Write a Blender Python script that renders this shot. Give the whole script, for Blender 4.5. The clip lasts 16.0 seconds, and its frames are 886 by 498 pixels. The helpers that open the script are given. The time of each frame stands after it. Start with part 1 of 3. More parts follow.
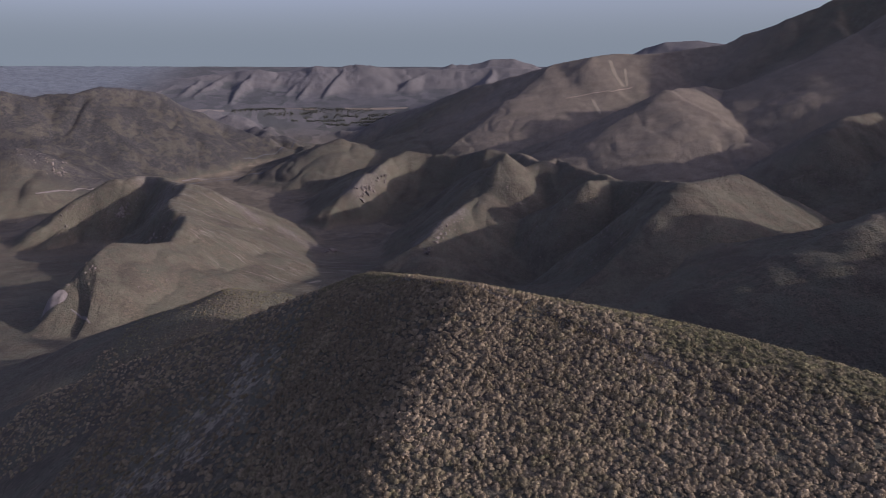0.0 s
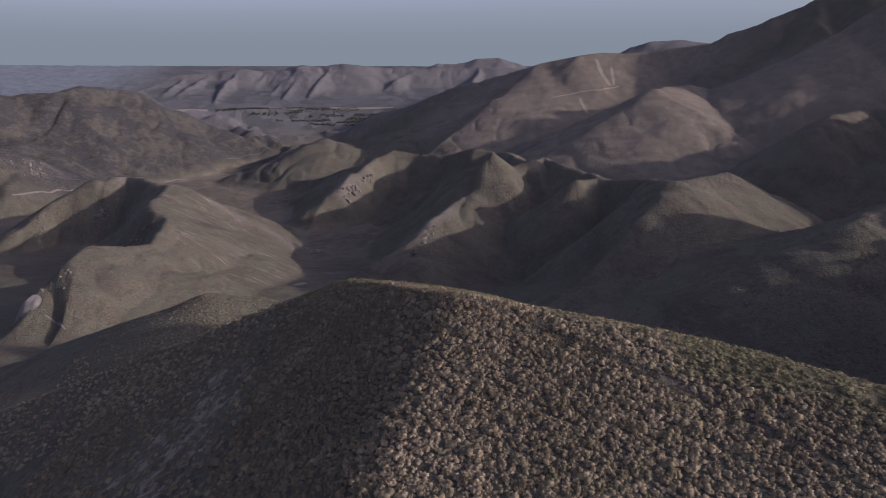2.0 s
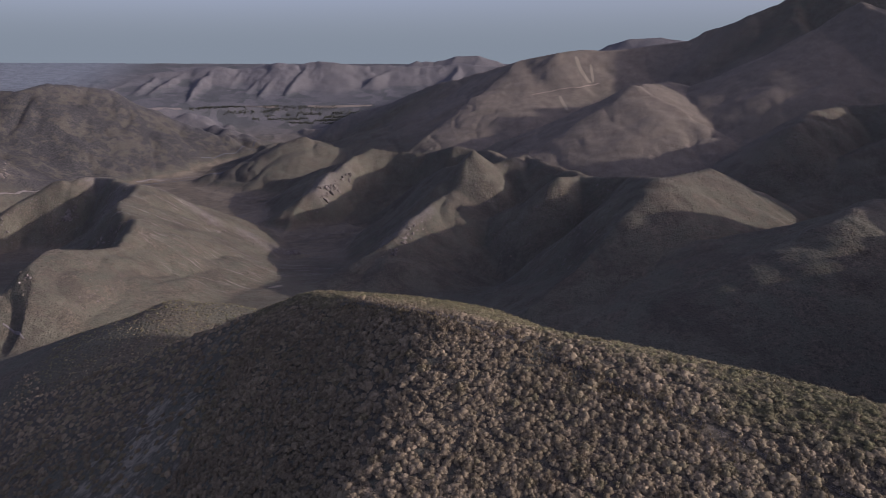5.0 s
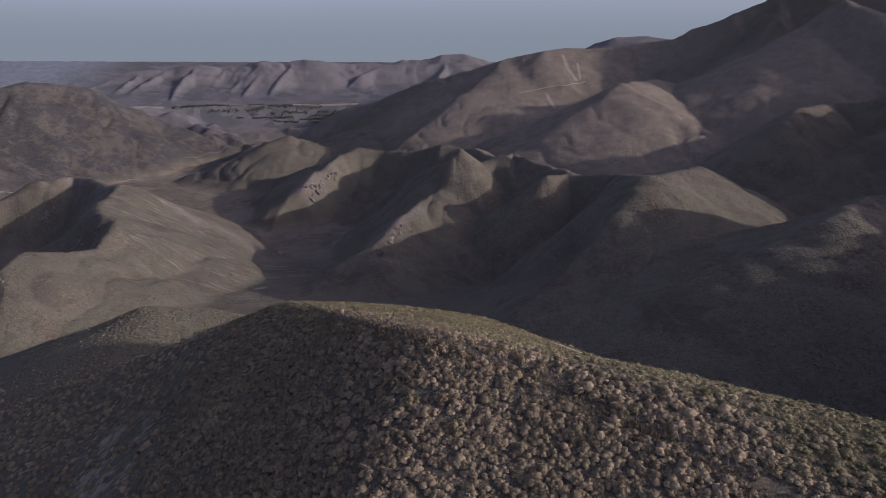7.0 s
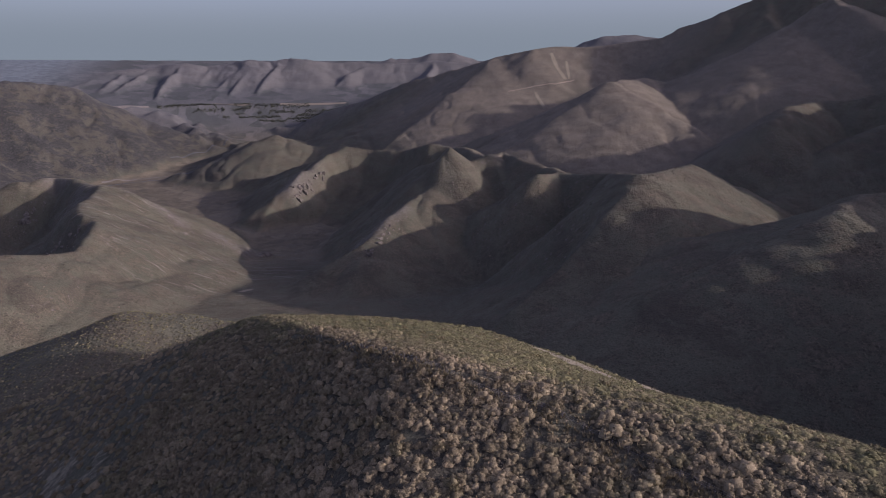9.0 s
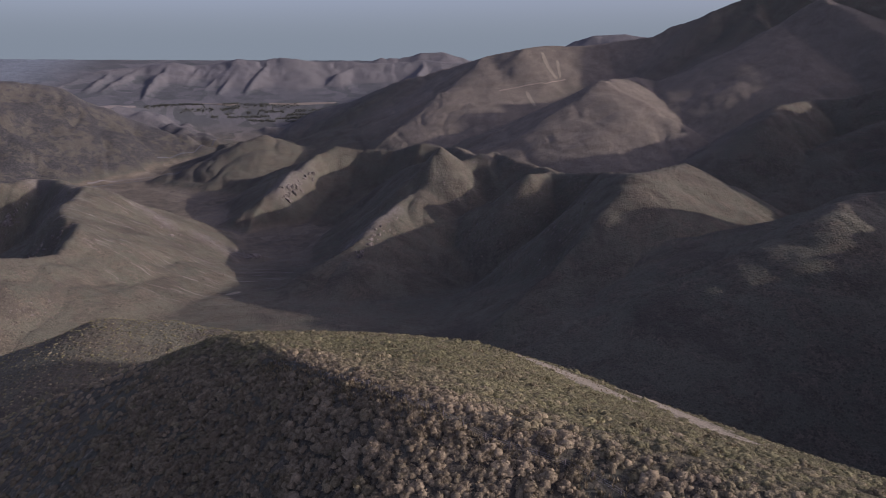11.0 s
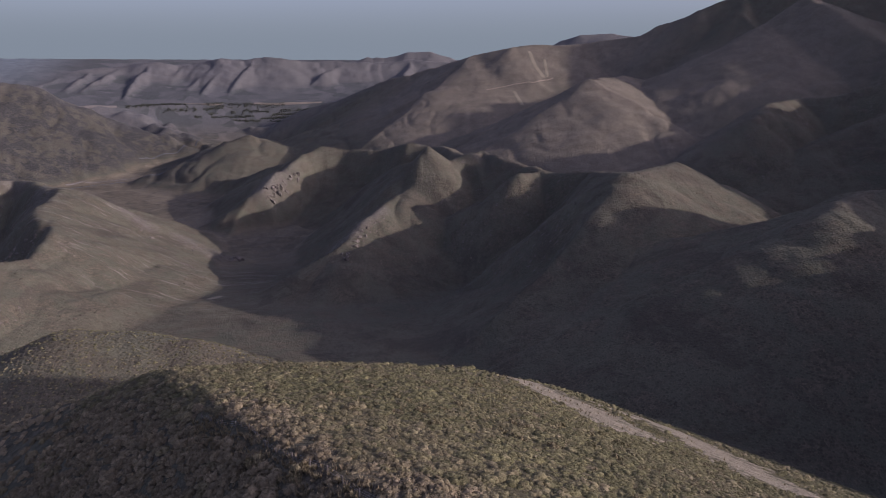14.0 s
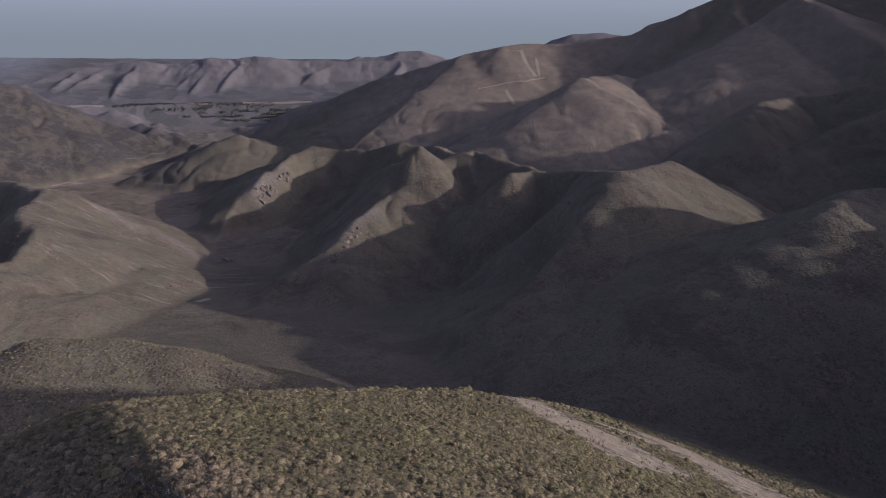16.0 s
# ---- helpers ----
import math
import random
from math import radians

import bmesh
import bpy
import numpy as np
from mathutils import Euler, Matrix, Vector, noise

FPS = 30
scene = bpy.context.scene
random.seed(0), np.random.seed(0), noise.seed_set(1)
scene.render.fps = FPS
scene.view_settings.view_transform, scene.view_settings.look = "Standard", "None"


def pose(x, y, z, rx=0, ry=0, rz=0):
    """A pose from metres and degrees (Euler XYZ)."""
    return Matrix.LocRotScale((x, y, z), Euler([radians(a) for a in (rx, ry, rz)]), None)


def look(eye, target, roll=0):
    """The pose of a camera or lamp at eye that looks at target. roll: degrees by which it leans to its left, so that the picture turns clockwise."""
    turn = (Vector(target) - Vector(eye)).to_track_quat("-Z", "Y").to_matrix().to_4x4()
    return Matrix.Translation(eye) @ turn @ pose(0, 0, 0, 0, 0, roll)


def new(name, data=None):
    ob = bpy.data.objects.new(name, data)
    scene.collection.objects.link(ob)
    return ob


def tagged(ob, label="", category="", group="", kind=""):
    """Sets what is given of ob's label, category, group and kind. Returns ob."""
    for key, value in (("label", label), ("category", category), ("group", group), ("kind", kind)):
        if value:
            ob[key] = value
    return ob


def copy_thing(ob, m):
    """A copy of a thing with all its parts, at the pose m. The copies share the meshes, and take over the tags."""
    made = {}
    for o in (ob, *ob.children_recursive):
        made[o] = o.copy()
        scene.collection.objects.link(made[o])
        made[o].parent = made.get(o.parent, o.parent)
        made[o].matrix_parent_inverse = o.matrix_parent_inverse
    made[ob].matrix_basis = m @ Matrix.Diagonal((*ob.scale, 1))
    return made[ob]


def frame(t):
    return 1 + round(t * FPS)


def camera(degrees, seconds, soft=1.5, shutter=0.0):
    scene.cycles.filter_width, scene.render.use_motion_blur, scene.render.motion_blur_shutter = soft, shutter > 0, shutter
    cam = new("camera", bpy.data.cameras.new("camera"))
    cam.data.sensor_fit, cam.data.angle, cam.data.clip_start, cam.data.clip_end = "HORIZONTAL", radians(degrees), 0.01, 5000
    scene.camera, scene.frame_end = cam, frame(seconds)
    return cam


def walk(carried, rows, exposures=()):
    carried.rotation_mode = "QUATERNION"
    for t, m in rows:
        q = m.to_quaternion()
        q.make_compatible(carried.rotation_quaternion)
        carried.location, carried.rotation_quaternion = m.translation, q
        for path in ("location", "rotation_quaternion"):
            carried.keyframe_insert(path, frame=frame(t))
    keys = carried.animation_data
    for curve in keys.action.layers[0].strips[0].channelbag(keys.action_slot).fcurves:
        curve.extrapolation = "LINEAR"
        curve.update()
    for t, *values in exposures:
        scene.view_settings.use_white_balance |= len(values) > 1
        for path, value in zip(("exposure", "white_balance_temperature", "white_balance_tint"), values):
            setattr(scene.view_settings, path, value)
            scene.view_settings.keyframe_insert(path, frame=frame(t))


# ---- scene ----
# seconds, eye (metres), pitch and heading (degrees)
PATH = [
    (0, 0.00, 0.00, 500.00, -16.681, 0.000),
    (1, -0.01, 9.03, 498.17, -16.683, 0.639),
    (2, 0.18, 18.31, 496.20, -16.694, 1.262),
    (3, 0.47, 27.63, 494.18, -16.723, 1.899),
    (4, 0.78, 36.86, 492.20, -16.766, 2.551),
    (5, 1.09, 45.93, 490.30, -16.820, 3.207),
    (6, 1.39, 54.78, 488.49, -16.875, 3.849),
    (7, 1.68, 63.42, 486.78, -16.924, 4.457),
    (8, 1.99, 71.87, 485.14, -16.961, 5.019),
    (9, 2.36, 80.17, 483.56, -16.983, 5.529),
    (10, 2.81, 88.38, 482.00, -16.990, 5.991),
    (11, 3.38, 96.55, 480.43, -16.987, 6.417),
    (12, 4.09, 104.69, 478.83, -16.979, 6.823),
    (13, 4.93, 112.85, 477.19, -16.972, 7.226),
    (14, 5.89, 120.99, 475.52, -16.972, 7.639),
    (15, 6.92, 129.07, 473.84, -16.981, 8.058),
    (16, 7.93, 136.98, 472.21, -16.994, 8.456),
]
cam = camera(73.26, 16.0, soft=0.45)
walk(cam, [(t, pose(x, y, z, 90 + pitch, 0, -yaw)) for t, x, y, z, pitch, yaw in PATH],
     exposures=[(0.0, 0.33, 5600, 46), (16.0, 0.33, 5600, 46)])


# ------------------------------------------------------------------ sky and sun
SUN_FROM = Vector((0.9640, -0.2660, 0.0)).normalized()
SUN_HEIGHT = math.atan(0.339)
sun_dir = Vector((SUN_FROM.x * math.cos(SUN_HEIGHT), SUN_FROM.y * math.cos(SUN_HEIGHT), math.sin(SUN_HEIGHT)))
sun_data = bpy.data.lights.new("sun", "SUN")
sun_data.energy, sun_data.angle, sun_data.color = 3.5, radians(0.55), (1.0, 0.90, 0.62)
sun = new("sun", sun_data)
sun.matrix_world = look((0, 0, 900), Vector((0, 0, 900)) - sun_dir)

world = bpy.data.worlds.new("sky")
scene.world = world
world.use_nodes = True
wt = world.node_tree
sky = wt.nodes.new("ShaderNodeTexSky")
sky.sky_type, sky.sun_disc = "NISHITA", False
sky.sun_elevation, sky.sun_rotation = SUN_HEIGHT, math.atan2(SUN_FROM.x, SUN_FROM.y)
sky.air_density, sky.dust_density, sky.ozone_density, sky.altitude = 0.85, 4.0, 0.0, 500
# a band of haze lies along the horizon, all the way round
coord = wt.nodes.new("ShaderNodeTexCoord")
split = wt.nodes.new("ShaderNodeSeparateXYZ")
band = wt.nodes.new("ShaderNodeMapRange")
band.interpolation_type = "SMOOTHSTEP"
band.inputs["From Min"].default_value, band.inputs["From Max"].default_value = 0.02, 0.26
band.inputs["To Min"].default_value, band.inputs["To Max"].default_value = 0.0, 1.0
layers = wt.nodes.new("ShaderNodeValToRGB")
layers.color_ramp.elements[0].position, layers.color_ramp.elements[0].color = 0.0, (1.12, 1.46, 1.24, 1)
layers.color_ramp.elements[1].position, layers.color_ramp.elements[1].color = 1.0, (1.44, 2.07, 1.65, 1)
blend = wt.nodes.new("ShaderNodeMix")
blend.data_type = "RGBA"
wt.links.new(coord.outputs["Generated"], split.inputs[0])
wt.links.new(split.outputs["Z"], band.inputs["Value"])
wt.links.new(band.outputs[0], layers.inputs[0])
wt.links.new(band.outputs[0], blend.inputs[0])
wt.links.new(layers.outputs[0], blend.inputs[6])
milky = wt.nodes.new("ShaderNodeHueSaturation")
milky.inputs["Saturation"].default_value, milky.inputs["Value"].default_value = 0.62, 0.88
wt.links.new(sky.outputs[0], milky.inputs["Color"])
wt.links.new(milky.outputs[0], blend.inputs[7])
wt.nodes["Background"].inputs["Strength"].default_value = 0.15
wt.links.new(blend.outputs[2], wt.nodes["Background"].inputs["Color"])



# ------------------------------------------------------------------ materials
def material(name, roughness=0.9, gloss=0.15):
    m = bpy.data.materials.new(name)
    m.use_nodes = True
    b = m.node_tree.nodes["Principled BSDF"]
    b.inputs["Roughness"].default_value = roughness
    b.inputs["Specular IOR Level"].default_value = gloss
    return m, m.node_tree, b


def node(t, kind, values=(), **settings):
    """A node with its settings, and its inputs set by name or linked."""
    n = t.nodes.new("ShaderNode" + kind)
    for key, value in settings.items():
        setattr(n, key, value)
    for key, value in dict(values).items():
        if hasattr(value, "is_linked"):
            t.links.new(value, n.inputs[key])
        else:
            n.inputs[key].default_value = value
    return n


def noise_tex(t, where, scale, detail=4.0, roughness=0.6, warp=0.0):
    return node(t, "TexNoise", {"Vector": where, "Scale": scale, "Detail": detail, "Roughness": roughness, "Distortion": warp}).outputs[0]


def remap(t, value, low, high, to_low=0.0, to_high=1.0):
    return node(t, "MapRange", {"Value": value, "From Min": low, "From Max": high, "To Min": to_low, "To Max": to_high}, interpolation_type="SMOOTHSTEP").outputs[0]


def mixed(t, factor, a, b):
    n = t.nodes.new("ShaderNodeMix")
    n.data_type = "RGBA"
    for k, v in ((0, factor), (6, a), (7, b)):
        if hasattr(v, "is_linked"):
            t.links.new(v, n.inputs[k])
        else:
            n.inputs[k].default_value = v if k == 0 else (*v, 1)
    return n.outputs[2]


def maths(t, how, a, b):
    n = t.nodes.new("ShaderNodeMath")
    n.operation = how
    for k, v in ((0, a), (1, b)):
        if hasattr(v, "is_linked"):
            t.links.new(v, n.inputs[k])
        else:
            n.inputs[k].default_value = v
    return n.outputs[0]


def land_material():
    m, t, b = material("dry_tussock_land", 0.95, 0.08)
    geo = node(t, "NewGeometry")
    where = geo.outputs["Position"]
    cover = lambda name: node(t, "Attribute", attribute_name=name).outputs["Fac"]
    wide = noise_tex(t, where, 0.006, 5, 0.6, 0.5)
    mid = noise_tex(t, where, 0.03, 5, 0.62, 0.4)
    fine_noise = noise_tex(t, where, 0.16, 6, 0.7)
    grain = noise_tex(t, where, 0.9, 3, 0.7)
    tufts = node(t, "TexVoronoi", {"Vector": where, "Scale": 0.36, "Randomness": 1.0}, feature="F1")
    clumps = node(t, "TexVoronoi", {"Vector": where, "Scale": 0.11, "Randomness": 1.0}, feature="F1")
    tuft = remap(t, tufts.outputs["Distance"], 0.15, 0.62, 1.0, 0.0)
    clump = remap(t, clumps.outputs["Distance"], 0.1, 0.6, 1.0, 0.0)
    # straw-coloured grass, brown scrub, grey-green bushes
    grass = mixed(t, remap(t, wide, 0.35, 0.65), (0.080, 0.084, 0.059), (0.104, 0.104, 0.072))
    grass = mixed(t, remap(t, mid, 0.42, 0.66), grass, (0.082, 0.084, 0.060))
    scrub = mixed(t, tufts.outputs["Color"], (0.055, 0.052, 0.037), (0.130, 0.117, 0.082))
    bushy = maths(t, "MULTIPLY", remap(t, maths(t, "ADD", mid, maths(t, "MULTIPLY", fine_noise, 0.35)), 0.58, 0.80), 0.9)
    colour = mixed(t, bushy, grass, scrub)
    dark_spots = maths(t, "MULTIPLY", clump, remap(t, noise_tex(t, where, 0.014, 4, 0.65), 0.50, 0.62))
    colour = mixed(t, maths(t, "MULTIPLY", dark_spots, 0.55), colour, (0.060, 0.055, 0.036))
    dots = maths(t, "MULTIPLY", remap(t, tufts.outputs["Distance"], 0.2, 0.46, 1.0, 0.0), remap(t, fine_noise, 0.42, 0.50))
    colour = mixed(t, maths(t, "MULTIPLY", dots, 0.6), colour, (0.047, 0.044, 0.031))
    thicket = remap(t, maths(t, "ADD", noise_tex(t, where, 0.011, 6, 0.7, 0.8), maths(t, "MULTIPLY", fine_noise, 0.25)), 0.64, 0.74)
    colour = mixed(t, maths(t, "MULTIPLY", thicket, 0.7), colour, (0.066, 0.060, 0.045))
    colour = mixed(t, remap(t, grain, 0.56, 0.72, 0.0, 0.55), colour, (0.225, 0.196, 0.132))
    # open grassland on the great hills
    sward = mixed(t, remap(t, maths(t, "ADD", maths(t, "MULTIPLY", mid, 0.6), maths(t, "MULTIPLY", fine_noise, 0.4)), 0.38, 0.62), (0.128, 0.114, 0.088), (0.180, 0.160, 0.122))
    colour = mixed(t, maths(t, "MULTIPLY", cover("grassy"), 0.68), colour, sward)
    # grey heath on the hills across the river, its colour cooled a little for haze
    heath = mixed(t, remap(t, fine_noise, 0.4, 0.6), (0.030, 0.032, 0.031), (0.054, 0.055, 0.051))
    colour = mixed(t, maths(t, "MULTIPLY", cover("heath"), remap(t, maths(t, "ADD", mid, maths(t, "MULTIPLY", wide, 0.6)), 0.76, 0.88, 0.97, 0.48)), colour, heath)
    # ribs of pale stone that run along the rocky hill's arm
    turned = node(t, "Mapping", {"Vector": where, "Rotation": (0, 0, 0.42), "Scale": (0.010, 0.13, 0.03)}).outputs[0]
    ribs = maths(t, "MULTIPLY", cover("ribbed"), remap(t, noise_tex(t, turned, 1.0, 5, 0.68, 0.3), 0.56, 0.66))
    colour = mixed(t, maths(t, "MULTIPLY", ribs, 0.75), colour, (0.215, 0.195, 0.165))
    # rock showing on the steep ground
    steep = node(t, "SeparateXYZ", {"Vector": geo.outputs["Normal"]}).outputs["Z"]
    stony = maths(t, "MULTIPLY", remap(t, steep, 0.88, 0.74), remap(t, fine_noise, 0.55, 0.70))
    stony = maths(t, "MAXIMUM", stony, maths(t, "MULTIPLY", cover("rocky"), remap(t, fine_noise, 0.40, 0.55)))
    stone = mixed(t, grain, (0.10, 0.092, 0.080), (0.215, 0.198, 0.175))
    stony = maths(t, "MULTIPLY", stony, maths(t, "SUBTRACT", 1.0, maths(t, "MULTIPLY", cover("heath"), 0.75)))
    colour = mixed(t, stony, colour, stone)
    # far range of hills, paled to carry haze; river flats, bare slips and tracks
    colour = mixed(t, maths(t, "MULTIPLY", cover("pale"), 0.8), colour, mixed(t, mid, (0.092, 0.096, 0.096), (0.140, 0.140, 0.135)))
    plots = node(t, "TexVoronoi", {"Vector": where, "Scale": 0.011, "Randomness": 0.9}, feature="F1", distance="MANHATTAN")
    field = mixed(t, plots.outputs["Color"], (0.060, 0.059, 0.044), (0.160, 0.145, 0.108))
    field = mixed(t, remap(t, mid, 0.4, 0.6, 0.0, 0.6), field, (0.15, 0.130, 0.088))
    field = mixed(t, maths(t, "MULTIPLY", remap(t, fine_noise, 0.46, 0.62), 0.55), field, (0.078, 0.070, 0.048))
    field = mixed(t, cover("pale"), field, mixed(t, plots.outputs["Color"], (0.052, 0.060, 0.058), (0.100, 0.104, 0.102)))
    # the plain towards the horizon, its colour lifted and blued for haze
    field = mixed(t, cover("rim_haze"), field, mixed(t, remap(t, mid, 0.4, 0.6), (0.098, 0.122, 0.132), (0.128, 0.152, 0.160)))
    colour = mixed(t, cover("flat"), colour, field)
    dust = mixed(t, grain, (0.160, 0.147, 0.104), (0.258, 0.236, 0.170))
    worn = remap(t, maths(t, "ADD", maths(t, "MULTIPLY", maths(t, "SUBTRACT", grain, 0.5), 0.7), maths(t, "ADD", cover("bare"), maths(t, "MULTIPLY", maths(t, "SUBTRACT", fine_noise, 0.5), 1.5))), 0.42, 0.66)
    colour = mixed(t, worn, colour, dust)
    twigs = noise_tex(t, where, 3.2, 5, 0.78)
    # low olive growth between the bushes of the bench
    colour = mixed(t, maths(t, "MULTIPLY", cover("bench"), maths(t, "SUBTRACT", 1.0, worn)), colour, mixed(t, remap(t, fine_noise, 0.4, 0.6), (0.074, 0.071, 0.041), (0.112, 0.103, 0.060)))
    colour = node(t, "HueSaturation", {"Color": colour, "Value": remap(t, twigs, 0.36, 0.64, 0.62, 1.36)}).outputs[0]
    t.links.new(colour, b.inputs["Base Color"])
    # relief: bushes, clumps and stony grain
    lump = maths(t, "ADD", maths(t, "MULTIPLY", tuft, 0.32), maths(t, "MULTIPLY", fine_noise, 0.8))
    lump = maths(t, "ADD", lump, maths(t, "MULTIPLY", clump, 0.35))
    lump = maths(t, "ADD", lump, maths(t, "MULTIPLY", mid, 0.2))
    lump = maths(t, "MULTIPLY", lump, maths(t, "SUBTRACT", 1.0, maths(t, "MULTIPLY", cover("flat"), 0.85)))
    bump = node(t, "Bump", {"Height": lump, "Strength": 0.9, "Distance": 1.2})
    small = node(t, "Bump", {"Height": twigs, "Strength": 0.8, "Distance": 0.3, "Normal": bump.outputs[0]})
    t.links.new(small.outputs[0], b.inputs["Normal"])
    return m


land_mat = land_material()

# ------------------------------------------------------------------ the lie of the land
RIDGES = []


def ridge(points, left, right, rounding, gully, length):
    """A crest through the points, the fall of its two flanks, the rounding of its top, and the depth and spacing of its gullies."""
    RIDGES.append((np.array(points, float), left, right, rounding, gully, length))


ridge([(-206, 514, 301), (-194, 509, 308), (-159, 515, 301), (-123, 513, 295), (-87, 508, 283), (-56, 494, 279)], 0.7, 0.42, 16, 2, 40)  # near hill shoulder
ridge([(-678, 1546, 214), (-615, 1337, 204), (-512, 1155, 205), (-503, 1064, 191), (-517, 1005, 203), (-545, 948, 221), (-540, 886, 217), (-565, 850, 188)], 0.54, 1.07, 10.9, 8, 90)  # left hill, front crest
ridge([(-678, 1546, 214), (-620, 1532, 198), (-580, 1601, 156), (-497, 1554, 113), (-423, 1545, 91), (-362, 1528, 64), (-306, 1478, 52)], 0.59, 0.90, 15.5, 8, 80)  # left hill, arm to the gorge
ridge([(-678, 1546, 214), (-891, 1811, 189), (-924, 1759, 199), (-958, 1719, 196), (-1097, 1803, 113), (-1155, 1713, 51), (-1181, 1552, 4), (-1204, 1376, -27)], 1.30, 0.62, 18.2, 8, 90)  # left hill, back crest
ridge([(521, 1051, 320), (389, 960, 324)], 0.51, 0.94, 19.6, 2, 60)  # dome crest
ridge([(389, 960, 324), (452, 1244, 276), (386, 1354, 258), (356, 1487, 266), (312, 1631, 267), (267, 1575, 269), (242, 1795, 260), (193, 1902, 251), (138, 1942, 255), (67, 2072, 216), (-51, 2142, 215), (-130, 2159, 230), (-188, 2125, 206), (-239, 2012, 171), (-287, 1875, 123)], 1.26, 0.54, 11.7, 7, 70)  # middle crest
ridge([(282, 1658, 243), (224, 1607, 223), (157, 1543, 217), (98, 1438, 208), (47, 1340, 188), (14, 1285, 185), (-22, 1193, 169), (-65, 1326, 69)], 0.46, 0.82, 7.7, 5, 60)  # rock spur
ridge([(163, 1551, 292), (104, 1658, 238), (59, 1817, 187)], 0.87, 0.74, 3, 4, 60)  # short spur
ridge([(347, 1503, 264), (285, 1558, 228), (257, 1613, 203)], 0.80, 0.70, 3, 4, 60)  # second short spur
ridge([(377, 1380, 255), (315, 1333, 263), (282, 1329, 225)], 0.80, 0.86, 5.3, 4, 60)  # third short spur
ridge([(521, 1051, 320), (563, 996, 292), (604, 918, 251), (606, 813, 227)], 0.54, 0.69, 3.2, 5, 70)  # domed hill arm
ridge([(336, 644, 253), (375, 672, 262), (411, 669, 283), (474, 701, 301), (476, 660, 336), (565, 726, 343), (695, 637, 361), (883, 686, 368), (1127, 706, 412)], 0.73, 0.43, 13.1, 6, 110)  # right slope
ridge([(760, 1180, 215), (870, 1258, 243), (1000, 1330, 300), (1200, 1400, 360), (1500, 1400, 450)], 0.50, 0.50, 21.6, 8, 90)  # right spur behind
ridge([(902, 1428, 359), (1009, 1521, 393), (1189, 1638, 397), (1228, 1553, 411), (1390, 1496, 467)], 0.74, 0.80, 15.4, 5, 90)  # right bench
ridge([(381, 1861, 230), (503, 1936, 261), (631, 2069, 296), (780, 2228, 338), (735, 2007, 437), (936, 2243, 447), (1044, 2205, 426), (1167, 2120, 465), (1253, 2105, 509), (1304, 2098, 536), (1440, 2190, 622), (1569, 2180, 712)], 1.11, 0.46, 12.9, 3, 110)  # large hill
ridge([(735, 2007, 437), (780, 2030, 383), (864, 2033, 318), (869, 1822, 275)], 0.54, 0.43, 18.2, 3, 90)  # large hill, front spur
ridge([(958, 2943, 573), (1130, 2949, 594), (1304, 2870, 613), (1415, 2854, 670), (1522, 2785, 720), (1695, 2771, 791), (1886, 2692, 857), (2192, 2498, 887), (2496, 2297, 899), (2957, 2141, 908)], 0.66, 0.72, 24.4, 6, 220)  # mountain crest
ridge([(1695, 2771, 791), (1590, 2589, 688), (1500, 2300, 570), (1418, 1998, 456)], 0.65, 0.65, 12, 3, 150)  # mountain spur
ridge([(958, 2943, 573), (813, 2947, 577), (699, 2910, 560), (544, 2989, 531), (443, 3124, 492), (285, 3254, 448), (111, 3355, 397), (-76, 3446, 320), (-306, 3499, 251)], 0.55, 0.47, 12.7, 4, 120)  # ridge beyond the valley
ridge([(544, 2989, 531), (468, 3049, 438), (412, 3016, 332), (368, 2986, 266), (286, 2875, 197), (167, 2699, 161)], 0.37, 0.95, 9.3, 3, 110)  # ridge spur
ridge([(823, 2982, 572), (785, 2916, 487), (719, 2831, 375)], 0.50, 0.50, 14, 4, 40)  # ridge bowl
ridge([(-261, 2142, 165), (-424, 2279, 106), (-640, 2461, 40)], 0.85, 0.32, 10, 5, 70)  # far spur, flank to the river
ridge([(1249, 4115, 571), (1344, 4085, 644), (1439, 4052, 674), (1645, 4027, 683), (1799, 3960, 653), (1975, 3876, 617)], 0.50, 0.50, 30, 12, 120)  # far peak
ridge([(-60, 4750, 504), (69, 4750, 545), (198, 4746, 537), (360, 4736, 578), (516, 4722, 586), (643, 4706, 549), (750, 4690, 504)], 0.50, 0.50, 20, 4, 120)  # far dark hill
ridge([(-2017, 4017, 412), (-1920, 4092, 432), (-1836, 4157, 435), (-1719, 4153, 453), (-1576, 4236, 478), (-1427, 4315, 492), (-1287, 4307, 504), (-1167, 4367, 492), (-1059, 4420, 512), (-895, 4405, 527), (-783, 4452, 519), (-648, 4499, 539), (-502, 4467, 531), (-344, 4507, 512), (-181, 4541, 516), (-16, 4495, 512), (229, 4514, 512), (394, 4528, 531), (490, 4468, 519), (713, 4463, 504), (915, 4452, 481)], 0.50, 0.42, 8, 9, 60)  # far range
ridge([(-1942, 4071, 417), (-1867, 3796, 390), (-1769, 3461, 342)], 0.52, 0.60, 4, 6, 45)  # far range, spur
ridge([(-1731, 4165, 441), (-1744, 3960, 407), (-1748, 3663, 364)], 0.57, 0.54, 4, 6, 45)  # far range, spur
ridge([(-1628, 4206, 458), (-1607, 3969, 413), (-1586, 3782, 365)], 0.70, 0.55, 4, 6, 45)  # far range, spur
ridge([(-1492, 4256, 474), (-1512, 3973, 410), (-1518, 3755, 349)], 0.52, 0.65, 4, 6, 45)  # far range, spur
